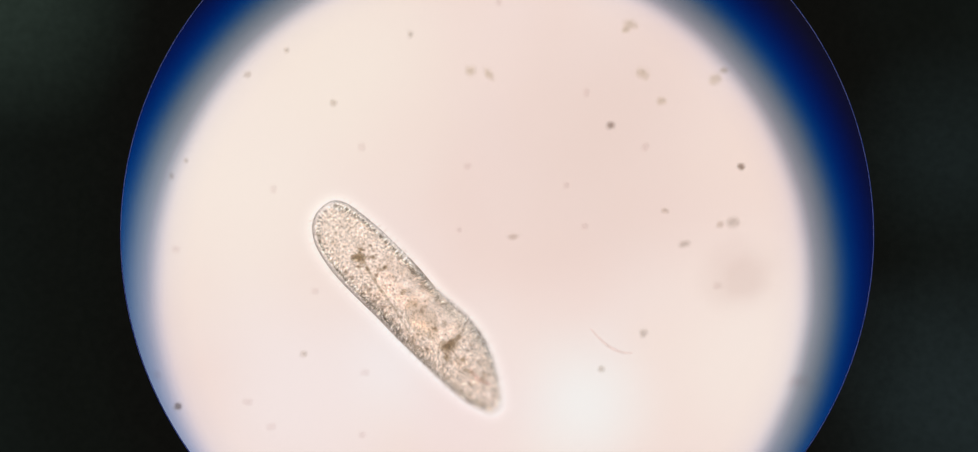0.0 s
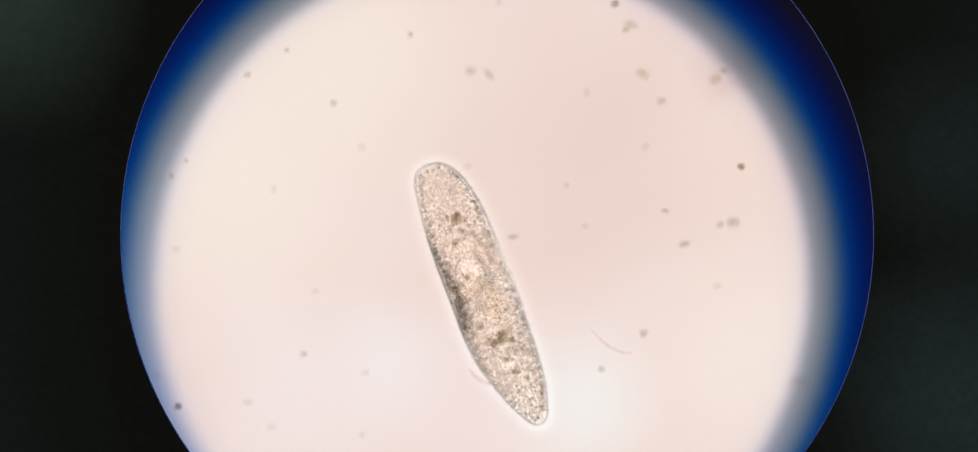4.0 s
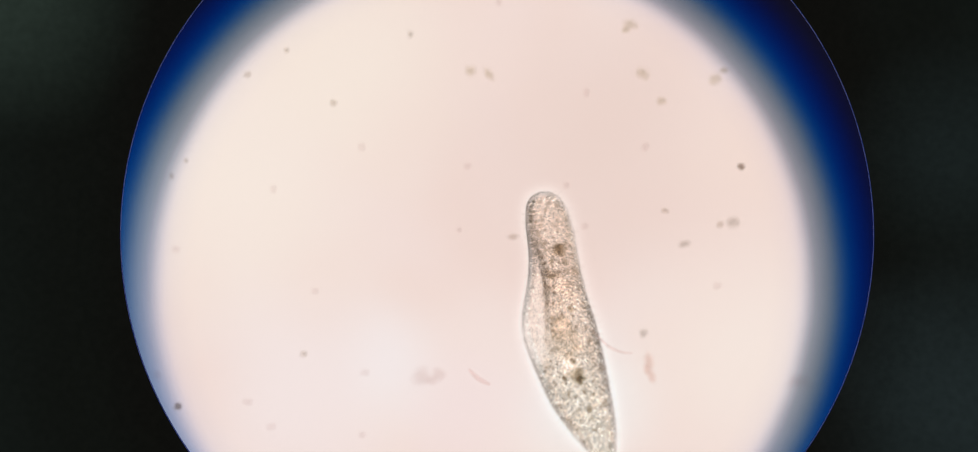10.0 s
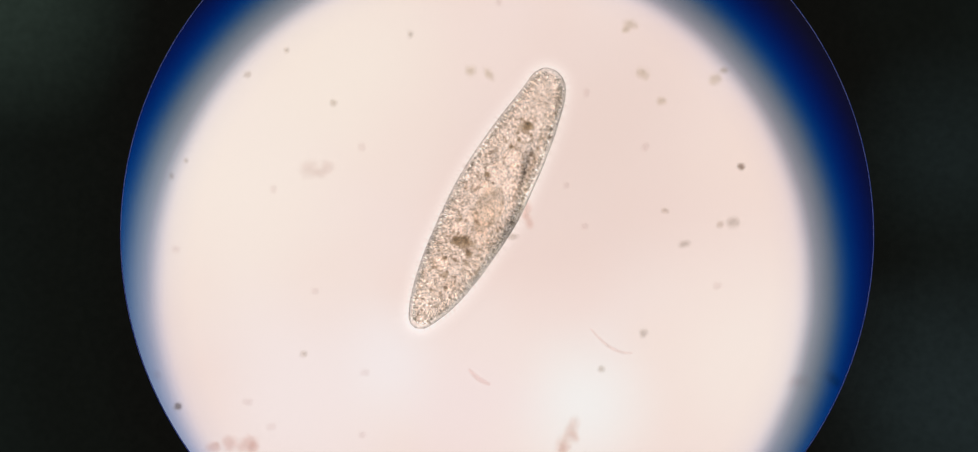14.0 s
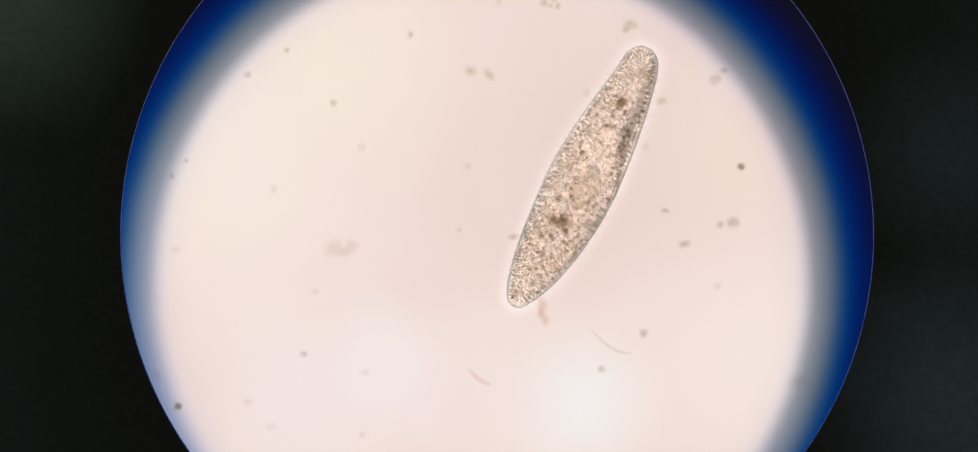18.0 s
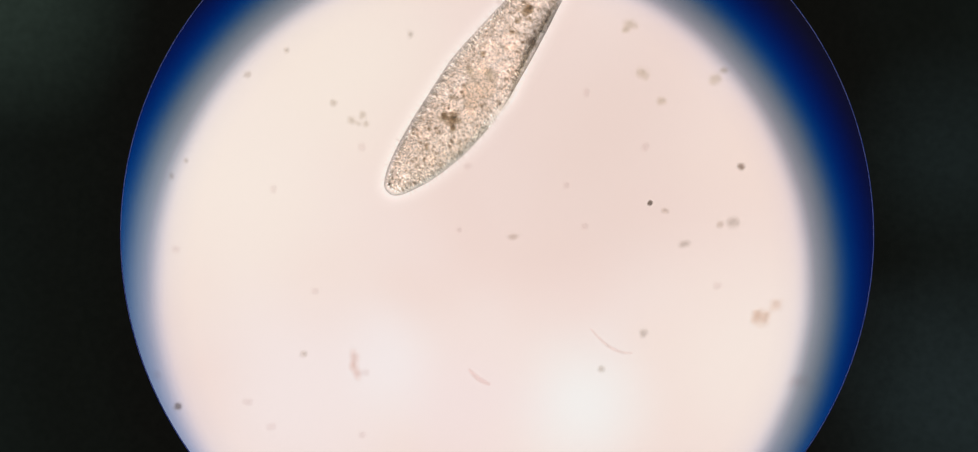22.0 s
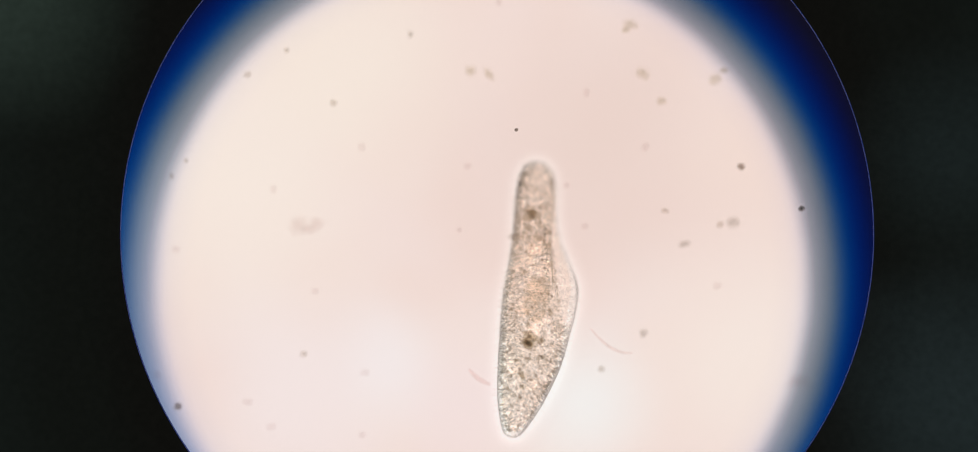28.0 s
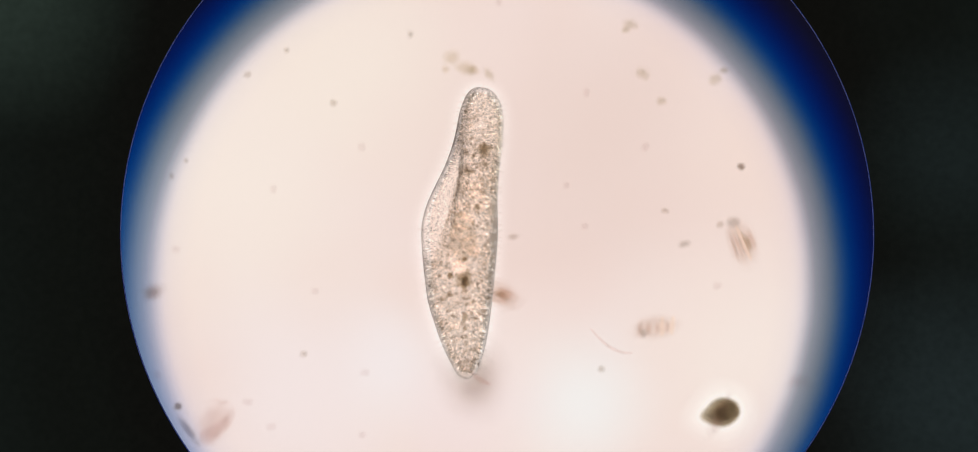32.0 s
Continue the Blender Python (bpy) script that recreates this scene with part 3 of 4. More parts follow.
def clump(label, grains, material, spread):
    """A loose heap of small lumps, each a part."""
    ob = tagged(new("clump"), label, "clump")
    for u, v, r, stretch, turn in grains:
        k = span(r, BED)
        part("grain", flake_mesh("grain", k * stretch, k, k, material, 0.5), ob, "", pose(span(u * spread, BED), span(-v * spread, BED), 0, 0, 0, turn))
    return ob


def plates(name, label, long, wide, turn, lean, stripes, dark_end=0.0):
    """A blurred box-shaped shell, long and wide, with thin lines across or along it: (place, length, width, material) each."""
    ob = tagged(new(name), label, "diatom")
    me = flake_mesh("sheath", 1.0, 1.0, 0.002, SHEATH, 0.12)
    for v in me.vertices:
        # a squarish, slightly leaning outline
        k = 1.0 / max(0.55, (abs(v.co.x) ** 4 + abs(v.co.y) ** 4) ** 0.25) ** 0.35 if abs(v.co.x) + abs(v.co.y) > 0.05 else 1.0
        v.co.x, v.co.y = span(wide * 0.72, BED) * (v.co.x * k + lean * v.co.y), span(long * 0.68, BED) * v.co.y * k
    part("sheath", me, ob, "blurred clear sheath", pose(0, 0, 0, 0, 0, turn))
    if dark_end:
        part("girdle", flake_mesh("girdle", span(wide * 0.30, BED), span(long * 0.22, BED), 0.002, AMBER, 0.3), ob, "rust-coloured end", pose(0, 0, 0.0022, 0, 0, turn) @ Matrix.Translation((0, span(long * dark_end, BED), 0)))
    for off, length, thick, material in stripes:
        me = flake_mesh("line", span(thick * 1.35, BED), span(length * 0.6, BED), 0.002, material, 0.25)
        part("line", me, ob, "", pose(0, 0, 0.0045, 0, 0, turn) @ Matrix.Translation((span(off, BED), span(random.uniform(-2, 2), BED), 0)) @ Matrix.Rotation(random.uniform(-0.08, 0.08) - lean * 0.6, 4, "Z"))
    return ob


def dot(label, r, material=INK):
    ob = new("dark_grain", blob_mesh("dark_grain", span(r, BED), material, (1, 0.85, 0.8), 0.3, 2))
    return tagged(ob, label, "grain")


def egg_mesh(name, rx, ry, rz, material, point):
    """An egg that narrows towards -x."""
    me = blob_mesh(name, 1.0, material, (rx, ry, rz), 0.06, 4)
    for v in me.vertices:
        t = max(0.0, -v.co.x / rx)
        v.co.y *= 1 - point * t ** 1.5
        v.co.x *= 1 + 0.35 * point * t
    return me


def oval_cell(label, rx, ry, point):
    ob = tagged(new("oval_cell"), label, "cell")
    z = span(ry, BED)
    for name, k in (("wall", 1.0), ("membrane", 0.96), ("plasm", 0.92), ("plasm", 0.86), ("body", 0.78), ("body", 0.68), ("core", 0.55)):
        part(name, egg_mesh(name, span(rx * k, BED), span(ry * k, BED), z * k * 0.7, CELL, point), ob, "olive-brown layer", pose(span(20 * (1 - k), BED), 0, z * 1.3))
    # halo of light round the cell, made of nested brightening shells
    for k in (2, 4, 7, 10, 14, 19, 25, 32):
        part("rim", egg_mesh("rim", span(rx + k, BED), span(ry + k, BED), z * 1.2, HALO, point * 0.8), ob, "bright halo shell", pose(0, 0, z * 1.3))
    return ob


early_speck = dot("dark brown grain drifting in the water", 10, fuzzy_material("brown_dot", (0.36, 0.31, 0.27, 1), 0.55, 2.0, 0.1))
early_smudge = smudge("large faint pinkish blur drifting in the water", 82, 80, SMUDGE)
pale_pair = clump("pale brownish pair of blurred flakes in the water", [(-15, 2, 17, 1.1, 20), (13, -2, 15, 0.9, 70), (2, 8, 10, 1.3, 0)], fuzzy_material("pale_flake", (0.72, 0.60, 0.57, 1), 0.2, 2.2), 1.0)
rust_rod = clump("short rust-pink rod-shaped flake in the water", [(0, -12, 10, 1.7, 100), (3, 10, 9, 1.8, 105), (-4, 0, 8, 1.4, 80)], RUST, 1.0)
rust_clump = clump("rust-red ragged clump in the water", [(6, -16, 13, 1.8, 65), (-4, 6, 16, 1.6, 55), (-8, 22, 12, 1.3, 70), (12, -2, 9, 1.5, 110)], RUST, 1.0)
red_blots = clump("faint reddish blots in the water", [(-22, -4, 14, 1.2, 110), (4, -2, 17, 1.2, 20), (14, 6, 10, 1.5, 60), (-52, 4, 11, 1.3, 0)], fuzzy_material("red_blot", (0.75, 0.55, 0.50, 1), 0.34, 3.0), 1.0)
rim_blot = smudge("pale reddish blot near the edge of the field", 24, 15, fuzzy_material("rim_blot", (0.85, 0.60, 0.55, 1), 0.25, 2.5), -40)
grain_heap = clump("small olive heap of grains in the water", [(-12, 2, 8, 1.1, 0), (8, -8, 8, 1.0, 30), (12, 6, 7, 1.0, 60), (0, 6, 5, 1.2, 0), (4, -3, 4, 1, 0)], fuzzy_material("olive_heap", (0.60, 0.54, 0.44, 1), 0.30, 3.0), 1.0)
amber_pair = clump("amber-coloured striped flakes in the water", [(-10, 8, 17, 1.0, 50), (16, -14, 12, 1.2, 40), (-14, 4, 9, 1.8, 60), (2, 2, 8, 1.8, 60)], fuzzy_material("amber_flake", (0.76, 0.60, 0.48, 1), 0.28, 3.4), 1.0)
dot_one = dot("tiny black grain in the water", 6.5)
dot_two = dot("tiny black grain in the water", 4)
round_cell = oval_cell("dark olive round cell with a bright halo in the water", 21, 18, 0.1)
late_cell = oval_cell("dark olive oval cell with a bright halo in the water", 31, 24, 0.42)
striped_one = plates("diatom", "clear striped diatom with amber lines in the water", 70, 40, 20, 0.0, ((-15, 54, 3.4, BROWNLINE), (-9, 60, 2.6, AMBER), (-4, 56, 2.4, BROWNLINE), (0, 50, 2.6, CLEAR), (4, 46, 3.0, AMBERLINE), (8, 34, 3.2, AMBERLINE), (14, 44, 5.0, AMBER)))
striped_two = plates("diatom", "clear striped diatom with amber lines in the water", 34, 64, 6, 0.2, ((-25, 28, 6, BROWNLINE), (-12, 24, 5, AMBER), (2, 26, 3.5, AMBER), (10, 26, 3, CLEAR), (18, 27, 3.5, AMBER), (26, 26, 3, CLEAR)))
pink_diatom = plates("diatom", "blocky rust-brown diatom with a dark middle in the water", 64, 38, 66, -0.18, ((-9, 44, 6, AMBER), (-3, 52, 5, BROWNLINE), (3, 46, 7, AMBER), (1, 22, 5, AMBERLINE), (8, 40, 5, AMBER)), -0.12)
pale_rod = smudge("pale pinkish rod in the water", 17, 46, fuzzy_material("pale_rod", (0.66, 0.54, 0.52, 1), 0.30, 2.0, 0.2), -25)
grey_blur = smudge("large soft grey drop-shaped blur deep in the water", 78, 104, GREYBLUR, 20)
edge_blot = smudge("pale brown blur at the edge of the field", 26, 20, fuzzy_material("edge_blot", (0.62, 0.52, 0.46, 1), 0.3, 2.2), 20)
low_blot = clump("clear pinkish oval cell with a grey edge low in the field", [(14, -8, 30, 1.35, 60), (26, -2, 12, 2.4, 55), (6, 14, 16, 1.3, 50)], fuzzy_material("low_blot", (0.76, 0.62, 0.58, 1), 0.34, 2.2), 1.0)
part("edge", flake_mesh("edge", span(34, BED), span(8, BED), 0.002, fuzzy_material("grey_cell_edge", (0.42, 0.42, 0.46, 1), 0.5, 2.2), 0.3), low_blot, "grey edge", pose(span(-32, BED), span(-6, BED), 0.001, 0, 0, -55))
high_heap = clump("faint olive heap of flakes in the water", [(-14, -8, 14, 1.2, 20), (8, 6, 12, 1.6, 0), (24, 10, 8, 1.4, -30), (-22, 10, 8, 1.0, 0)], fuzzy_material("high_heap", (0.72, 0.64, 0.48, 1), 0.3, 3.0), 1.0)

# ---- what moves ----
def motions():
    # seconds, then the head's and the tail's place in the field
    track = (
        (0, 514, 325, 801, 661), (0.2, 526, 355, 868, 664), (0.5, 575, 380, 933, 676), (0.7, 648, 380, 981, 701), (1, 740, 364, 1009, 737),
        (1.2, 758, 343, 978, 746), (1.5, 703, 187, 844, 615), (1.7, 679, 141, 810, 575), (2, 667, 169, 789, 597), (2.2, 657, 184, 789, 600),
        (2.5, 624, 215, 801, 591), (2.7, 575, 242, 832, 588), (3, 554, 291, 868, 606), (3.2, 581, 306, 896, 624), (3.5, 639, 306, 923, 664),
        (4, 678, 256, 872, 689), (4.5, 630, 183, 762, 623), (5, 568, 191, 751, 604), (5.5, 535, 221, 810, 569), (5.7, 502, 209, 807, 545),
        (6, 535, 239, 829, 588), (6.2, 581, 239, 829, 618), (6.5, 648, 230, 810, 658), (6.7, 688, 227, 783, 667), (7, 722, 242, 734, 695),
        (7.2, 725, 258, 716, 707), (7.5, 700, 230, 685, 670), (7.7, 636, 160, 630, 591), (8, 572, 172, 633, 581), (8.2, 523, 193, 667, 591),
        (8.5, 465, 227, 709, 600), (8.7, 465, 242, 749, 597), (9, 508, 254, 804, 603), (9.2, 566, 267, 838, 636), (9.5, 810, 272, 1008, 689),
        (9.7, 849, 282, 1002, 718), (10, 862, 298, 976, 751), (10.2, 849, 318, 966, 754), (10.5, 754, 262, 940, 663), (10.7, 696, 285, 969, 637),
        (11, 660, 344, 1018, 627), (11.2, 669, 354, 1047, 617), (11.5, 705, 328, 1057, 614), (11.7, 731, 269, 1038, 608), (12, 738, 139, 943, 549),
        (12.2, 764, 129, 897, 562), (12.5, 793, 135, 839, 588), (12.7, 800, 135, 806, 588), (13, 813, 129, 754, 582), (13.2, 829, 126, 731, 569),
        (13.5, 849, 120, 701, 548), (13.7, 864, 120, 685, 536), (14, 883, 120, 670, 517), (14.2, 892, 123, 679, 517), (14.5, 910, 129, 704, 520),
        (15, 940, 114, 755, 520), (16, 952, 87, 846, 526), (16.5, 949, 72, 858, 523), (16.7, 949, 65, 846, 514), (17, 958, 62, 840, 505),
        (17.2, 968, 65, 828, 505), (17.5, 998, 72, 819, 502), (17.7, 1013, 75, 816, 496), (18, 1034, 81, 825, 487), (18.2, 1071, 111, 849, 517),
        (18.5, 1107, 114, 883, 520), (18.7, 1110, 102, 898, 511), (19, 1125, 84, 931, 502), (19.2, 1126, 70, 944, 495), (19.5, 1104, 59, 928, 489),
        (19.7, 1043, 50, 885, 483), (20, 1003, 38, 859, 478), (20.2, 950, 26, 821, 469), (20.5, 895, 6, 757, 445), (20.7, 889, -12, 736, 425),
        (21, 798, -38, 640, 396), (21.2, 801, -53, 628, 375), (21.5, 859, -64, 643, 340), (21.7, 880, -62, 628, 322), (22, 901, -62, 625, 308),
        (22.2, 921, -67, 646, 302), (22.5, 947, -15, 692, 366), (22.7, 980, 18, 736, 413), (23, 1006, 35, 772, 431), (23.2, 1007, 92, 766, 480),
        (23.5, 1051, 234, 762, 590), (23.7, 1044, 286, 729, 612), (24, 996, 319, 707, 656), (24.2, 938, 308, 700, 663), (24.5, 832, 282, 722, 692),
        (24.7, 795, 282, 733, 707), (25, 758, 253, 729, 707), (25.2, 733, 223, 700, 670), (25.5, 755, 231, 659, 652), (26, 850, 242, 681, 652),
        (26.5, 894, 234, 740, 663), (27, 901, 223, 799, 670), (27.5, 887, 227, 828, 674), (27.7, 872, 242, 843, 689), (28, 865, 264, 821, 700),
        (28.2, 876, 293, 795, 711), (28.5, 938, 341, 758, 740), (28.6, 945, 352, 747, 725), (28.7, 942, 319, 711, 689), (28.8, 876, 220, 641, 579),
        (29, 751, -22, 498, 366), (29.2, 711, -18, 480, 374), (29.5, 634, 15, 498, 429), (29.7, 583, 15, 520, 443), (30, 528, 15, 579, 451),
        (30.2, 553, 15, 659, 454), (30.5, 553, 33, 700, 465), (30.7, 586, 40, 755, 476), (31, 637, 59, 780, 487), (31.2, 659, 66, 784, 491),
        (31.5, 714, 88, 777, 520), (31.7, 758, 117, 751, 557), (32, 773, 147, 747, 601),
    )
    # seconds and turns of the roll, in degrees: at 0 the bulging flank lies to the right of the heading
    roll = ((0.0, -25), (0.25, 0), (0.5, 30), (0.75, 65), (1.0, 132), (1.25, 142), (1.5, 155), (1.75, 185), (2.0, 210), (2.25, 235), (2.5, 270), (2.75, 310), (3.0, 335),
            (3.25, 390), (3.5, 425), (5.5, 690), (5.75, 722), (6.0, 758), (6.25, 780), (6.5, 825), (6.75, 855), (7.0, 875), (7.25, 900), (7.5, 930), (7.75, 955),
            (8.0, 1003), (8.25, 1025), (8.5, 1055), (8.75, 1080), (9.0, 1118), (9.25, 1140), (9.5, 1185), (9.75, 1225), (10.0, 1278), (10.25, 1298), (10.5, 1320),
            (10.75, 1360), (11.0, 1410), (11.25, 1450), (11.5, 1495), (11.75, 1530), (12.0, 1580), (12.5, 1596), (13.0, 1610), (13.5, 1588), (14.0, 1535), (14.5, 1490),
            (16.5, 1288), (17.0, 1235), (17.5, 1200), (18.0, 1160), (18.35, 1110), (18.75, 1080), (19.1, 1055), (19.6, 1016), (20.0, 996), (20.2, 965), (20.35, 940), (20.7, 904),
            (21.1, 875), (21.7, 830), (22.2, 780), (22.6, 750), (23.0, 745), (23.25, 770), (23.5, 820), (23.75, 875), (24.0, 917), (24.35, 970), (24.7, 1055), (25.0, 1098),
            (25.25, 1116), (25.5, 1140), (27.5, 1410), (28.0, 1470), (28.25, 1515), (28.5, 1570), (28.75, 1600), (29.0, 1644), (29.5, 1700), (30.0, 1774), (30.3, 1792),
            (30.7, 1820), (31.1, 1834), (31.5, 1900), (31.75, 1950), (32.0, 2005))
    rt, ra = [r[0] for r in roll], [r[1] for r in roll]
    ts = [r[0] for r in track]
    times = sorted(set(ts) | {4.25, 4.75, 5.25, 14.75, 15.25, 15.5, 15.75, 16.25, 25.75, 26.25, 26.75, 27.25})
    # seconds, and how far the head and the tail swim under the sharp layer
    depth = ((0, 0.0, 0.050), (1, 0.052, 0.012), (1.5, 0.015, 0.030), (2, 0.0, 0.050), (3, 0.003, 0.052), (3.5, 0.030, 0.015), (5.5, 0.005, 0.035), (6, 0.054, 0.046), (7, 0.048, 0.002), (7.5, 0.010, 0.030), (8, -0.02, 0.07),
             (8.5, 0.0, 0.045), (9, 0.048, 0.046), (10, 0.014, 0.040), (11, 0.040, 0.044), (12, 0.062, 0.0), (13, 0.0, 0.002), (14, -0.006, -0.004), (16.5, 0.002, 0.006), (17, 0.0, 0.006), (18, 0.0, 0.0),
             (21, 0.0, 0.006), (23, 0.002, 0.0), (23.5, -0.006, -0.004), (24, -0.022, 0.0), (25, 0.008, 0.018), (27.5, 0.015, 0.005), (28, 0.044, 0.0), (28.5, 0.044, -0.004), (29, -0.006, -0.004),
             (30, -0.020, 0.010), (30.5, 0.012, 0.010), (31, 0.054, 0.008), (31.5, 0.024, 0.0), (32, 0.0, -0.006))
    dt, dh, dl = ([r[i] for r in depth] for i in range(3))
    rows = []
    for t in times:
        hu, hv, tu, tv = (smooth_interp(t, ts, [r[i] for r in track]) for i in (1, 2, 3, 4))
        low_head, low_tail = 0.007 + 0.8 * np.interp(t, dt, dh), 0.007 + 0.8 * np.interp(t, dt, dl)
        # the foreshortening gives the size of the tilt, the depths its sense
        seen = (at(hu, hv) - at(tu, tv)).length / LENGTH / 0.985
        tilt = min(max(math.acos(min(1.0, seen)), abs(low_tail - low_head) / LENGTH), 0.42) * min(max((low_tail - low_head) / 0.012, -1), 1)
        lift = 0.5 * LENGTH * math.sin(tilt)
        mid = LEVEL - max((low_head + low_tail) / 2, abs(lift) - 0.018)
        head, tail = at(hu, hv, mid + lift), at(tu, tv, mid - lift)
        flat = Vector((head.x - tail.x, head.y - tail.y, 0))
        y = (flat.normalized() * math.cos(tilt) + Vector((0, 0, math.sin(tilt)))).normalized()
        x = y.cross(Vector((0, 0, 1))).normalized()
        z = x.cross(y)
        base = Matrix((x, y, z)).transposed().to_4x4()
        rows.append((t, Matrix.Translation((head + tail) / 2) @ base @ pose(0, 0, 0, 0, 180 + smooth_interp(t, rt, ra), 0)))
    walk(paramecium, rows)

    def drift(thing, path, z=BED, turns=()):
        """Carry a thing along (seconds, u, v) rows; turns: (seconds, degrees)."""
        path = ((0.0, *path[0][1:]),) * (path[0][0] > 0) + tuple(path) + ((32.0, *path[-1][1:]),) * (path[-1][0] < 32)
        first = thing.rotation_euler.z
        walk(thing, [(t, Matrix.Translation(at(u, v, z)) @ Matrix.Rotation(first + radians(np.interp(t, [q[0] for q in turns], [q[1] for q in turns]) if turns else 0), 4, "Z"))
                     for t, u, v in path])

    drift(early_speck, ((0.0, 978, 202), (0.25, 1030, 215), (0.5, 1080, 226), (1.0, 1110, 233), (1.25, 1098, 185), (1.5, 1045, 110), (2.0, 978, 40), (3.0, 976, 44), (3.5, 980, 40), (5.2, 990, -90)), LEVEL - 0.035)
    drift(early_smudge, ((0.0, 1180, 440), (0.2, 1214, 447), (0.5, 1262, 441), (1.0, 1300, 440), (1.5, 1190, 280), (2.0, 1158, 205), (3.0, 1154, 232), (3.5, 1150, 215), (5.3, 1200, -190)))
    drift(pale_pair, ((6.0, 420, 860), (7.0, 440, 740), (7.5, 448, 655), (8.0, 455, 605), (9.0, 490, 605), (10.0, 690, 600), (11.0, 620, 460), (11.5, 595, 363), (12.0, 517, 266), (13.0, 512, 264),
                      (14.0, 512, 270), (14.5, 502, 288), (16.5, 519, 316), (17.0, 515, 332), (17.5, 547, 381), (18.0, 551, 396), (18.5, 566, 455), (19.0, 590, 455), (20.0, 420, 460), (20.25, 376, 460),
                      (21.0, 110, 480), (25.5, 110, 430), (27.5, 527, 381), (28.0, 495, 360), (28.5, 491, 358), (28.7, 470, 300), (28.8, 400, 180), (29.0, 270, -80)))
    drift(rust_rod, ((0.0, 900, 860), (5.5, 890, 800), (6.0, 877, 708), (7.0, 876, 712), (7.5, 862, 676), (7.75, 816, 588), (8.0, 803, 572), (8.5, 801, 588), (9.0, 848, 595), (9.5, 960, 600), (10.0, 1040, 590),
                     (10.25, 1025, 575), (10.5, 979, 484), (11.0, 958, 465), (11.25, 992, 458), (11.5, 946, 402), (12.0, 850, 300), (13.0, 845, 330), (14.0, 845, 345), (16.5, 826, 428), (17.0, 832, 446),
                     (18.0, 870, 500), (19.0, 905, 568), (20.0, 754, 572), (21.0, 531, 575), (22.0, 570, 586), (22.5, 610, 680), (23.0, 640, 790)))
    drift(rust_clump, ((10.5, 1040, 860), (11.5, 985, 770), (11.75, 935, 715), (12.0, 911, 686), (13.0, 908, 690), (14.0, 910, 700), (14.5, 900, 715), (16.5, 895, 790)))
    drift(red_blots, ((11.0, 480, 860), (11.75, 430, 730), (12.0, 398, 697), (13.0, 394, 700), (14.0, 394, 712), (14.5, 385, 732), (16.5, 370, 810)))
    drift(rim_blot, ((10.5, 1480, 660), (11.5, 1410, 620), (12.0, 1345, 585), (13.0, 1335, 600), (14.0, 1334, 608), (14.5, 1334, 620), (16.5, 1450, 680)))
    drift(grain_heap, ((0.0, 840, -90), (17.0, 850, -80), (18.25, 892, 36), (19.0, 903, 92), (19.5, 860, 100), (20.0, 762, 118), (21.0, 525, 158), (22.0, 575, 192), (22.5, 620, 290), (23.0, 650, 388),
                       (24.0, 684, 470), (24.5, 678, 420), (25.0, 671, 384), (25.5, 620, 300), (26.4, 480, -90)))
    drift(amber_pair, ((18.0, 1600, 400), (19.0, 1600, 455), (20.0, 1431, 462), (20.5, 1310, 470), (21.0, 1190, 485), (22.0, 1226, 502), (22.5, 1275, 600), (23.0, 1320, 760)))
    drift(dot_one, ((19.0, 1419, 259), (20.0, 1249, 264), (20.25, 1188, 270), (20.5, 1120, 278), (20.75, 1100, 282), (21.0, 1003, 295), (21.25, 1006, 299), (21.5, 1032, 308), (22.0, 1042, 326), (22.25, 1052, 345),
                    (22.5, 1088, 428), (22.75, 1114, 486), (23.0, 1128, 523), (23.25, 1140, 550), (23.5, 1176, 615), (24.0, 1178, 613), (24.25, 1172, 582), (24.5, 1157, 557), (25.0, 1129, 513), (25.25, 1092, 462),
                    (25.5, 1073, 432), (26.5, 1220, 350), (27.5, 1345, 330), (28.0, 1285, 335), (28.5, 1278, 333), (28.7, 1252, 275), (28.8, 1180, 170), (29.0, 1050, -80)), LEVEL - 0.003)
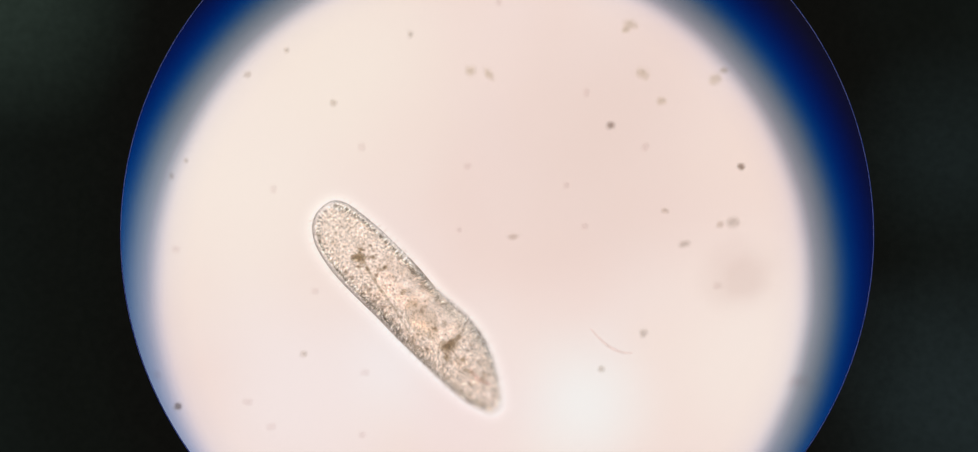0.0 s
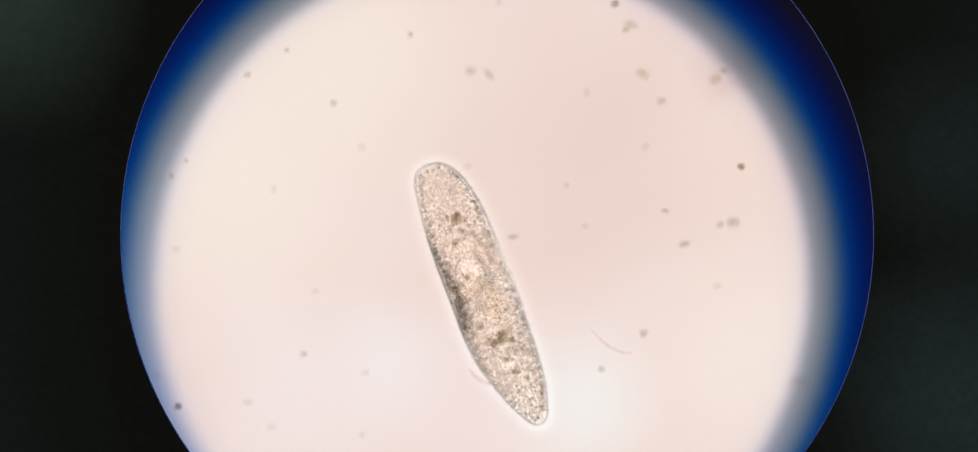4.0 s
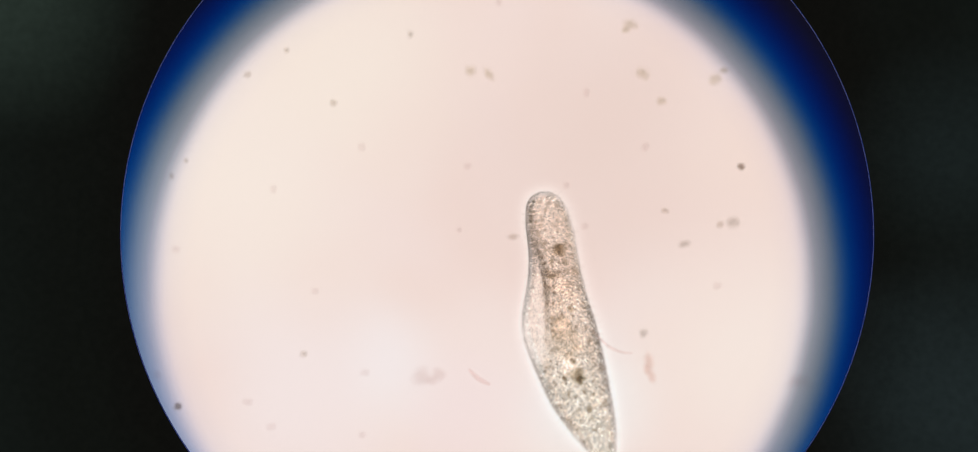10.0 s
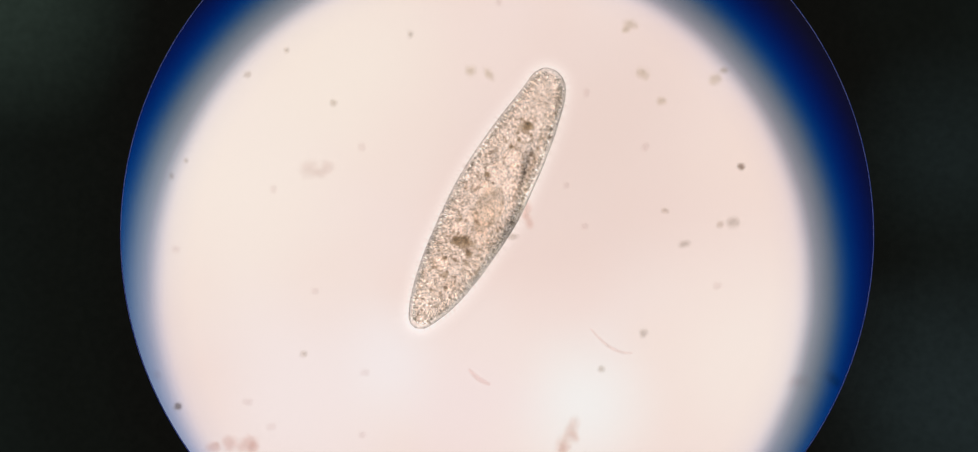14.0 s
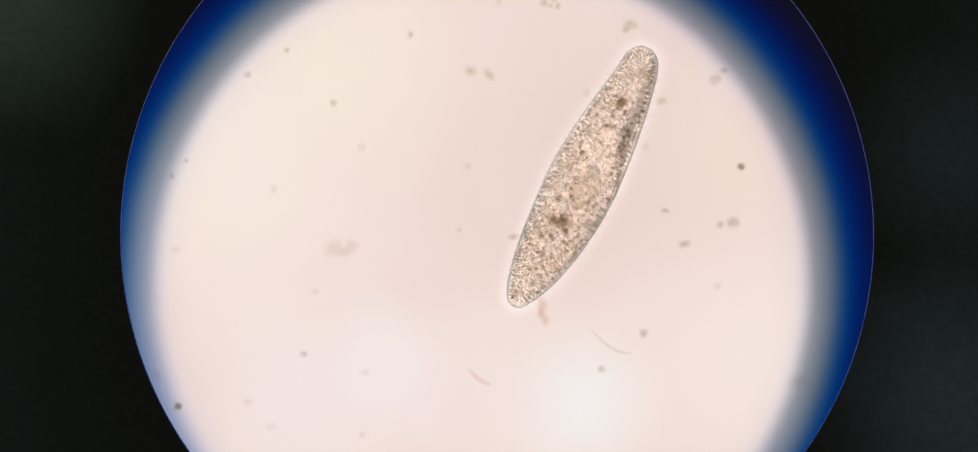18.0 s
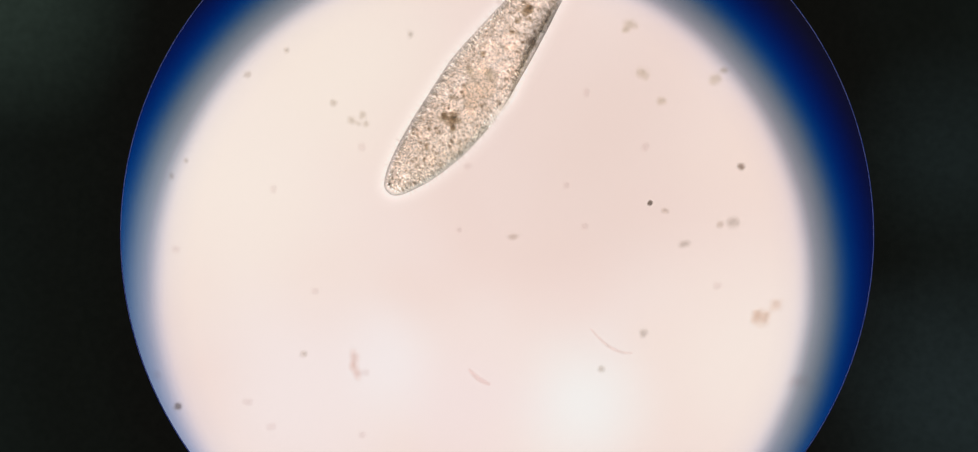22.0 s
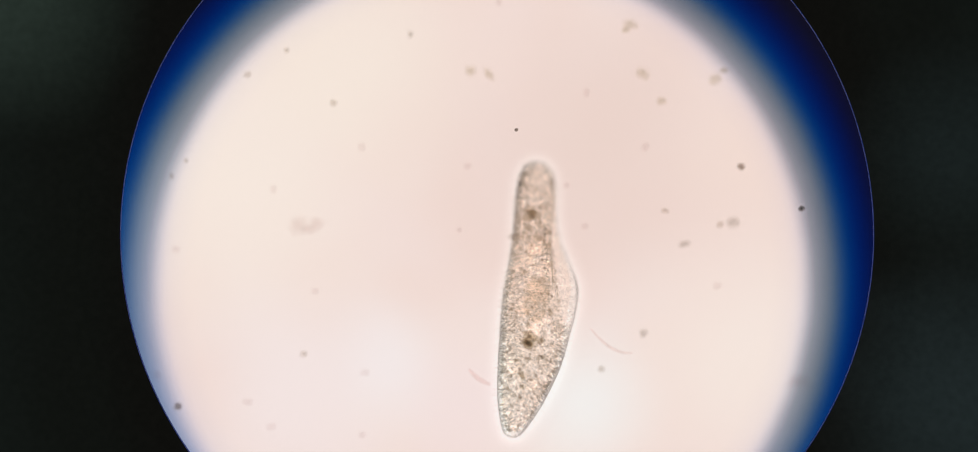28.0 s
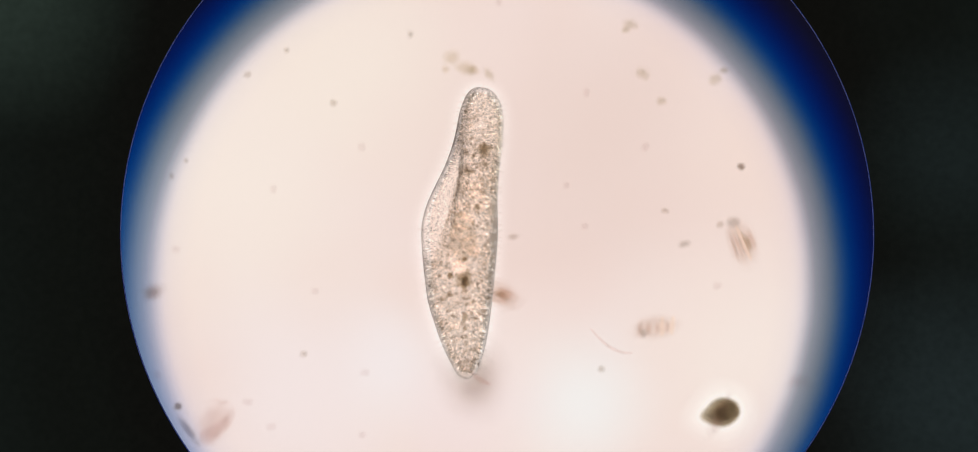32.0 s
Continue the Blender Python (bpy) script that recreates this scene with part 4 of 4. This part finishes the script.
    drift(dot_two, ((21.5, 640, -130), (22.0, 655, -60), (22.75, 733, 149), (23.0, 735, 185), (23.5, 778, 275), (24.0, 781, 265), (24.5, 765, 215), (25.0, 748, 160), (25.5, 733, 85), (26.5, 800, 130), (27.5, 861, 198), (28.0, 828, 208),
                    (28.5, 820, 212), (28.7, 791, 154), (28.8, 720, 50), (29.0, 600, -150)), LEVEL - 0.003)
    drift(round_cell, ((21.0, 940, -200), (22.5, 1000, -120), (23.0, 1060, -40), (23.25, 1085, 8), (23.5, 1113, 66), (24.0, 1111, 70), (24.25, 1107, 50), (24.5, 1096, 25), (24.75, 1090, 10), (25.0, 1075, -45), (25.5, 1010, -160)))
    # the slide is pushed on: all that lies on it comes with it
    push = ((0.0, 230, 440), (28.5, 225, 430), (28.7, 205, 345), (28.8, 119, 230), (29.0, 0, 0), (29.5, 2, 6), (30.0, 6, 12), (30.4, 45, 16), (31.0, 116, 20), (31.5, 120, 20), (32.0, 126, 23))
    for thing, u, v in ((striped_one, 1063, 367), (striped_two, 924, 502), (pink_diatom, 677, 449), (pale_rod, 1025, 642)):
        drift(thing, [(t, u + a, v + b) for t, a, b in push], 0.066 if thing in (striped_one, pink_diatom) else BED)
    drift(grey_blur, [(t, 651 + 0.8 * a, 578 + 0.85 * b) for t, a, b in push], SLIDE + 0.002)
    drift(high_heap, [(t, 605 + a, 90 + 0.4 * b) for t, a, b in ((0.0, 500, -900), (28.0, 500, -900), (28.5, 300, -600), (29.0, 20, -400), (29.6, 0, 0), (30.0, 4, 20), (30.5, 60, 24), (31.0, 116, 26), (32.0, 132, 30))])
    drift(edge_blot, ((28.5, 60, 560), (30.0, 140, 470), (30.5, 185, 465), (31.0, 232, 466), (32.0, 246, 468)))
    drift(low_blot, ((28.5, 160, 860), (30.0, 220, 690), (30.5, 280, 688), (31.0, 326, 682), (32.0, 334, 680)))
    drift(late_cell, ((0.0, 1350, 990), (28.5, 1340, 980), (28.7, 1310, 880), (28.8, 1235, 770), (29.0, 1110, 538), (29.3, 1092, 551), (29.6, 1089, 571), (30.0, 1090, 585), (30.4, 1141, 599), (31.0, 1183, 622),
                      (31.5, 1168, 644), (32.0, 1148, 655)), 0.03, ((28.5, 60), (29.0, 60), (29.6, 35), (30.0, 20), (31.0, 25), (32.0, 15)))


motions()
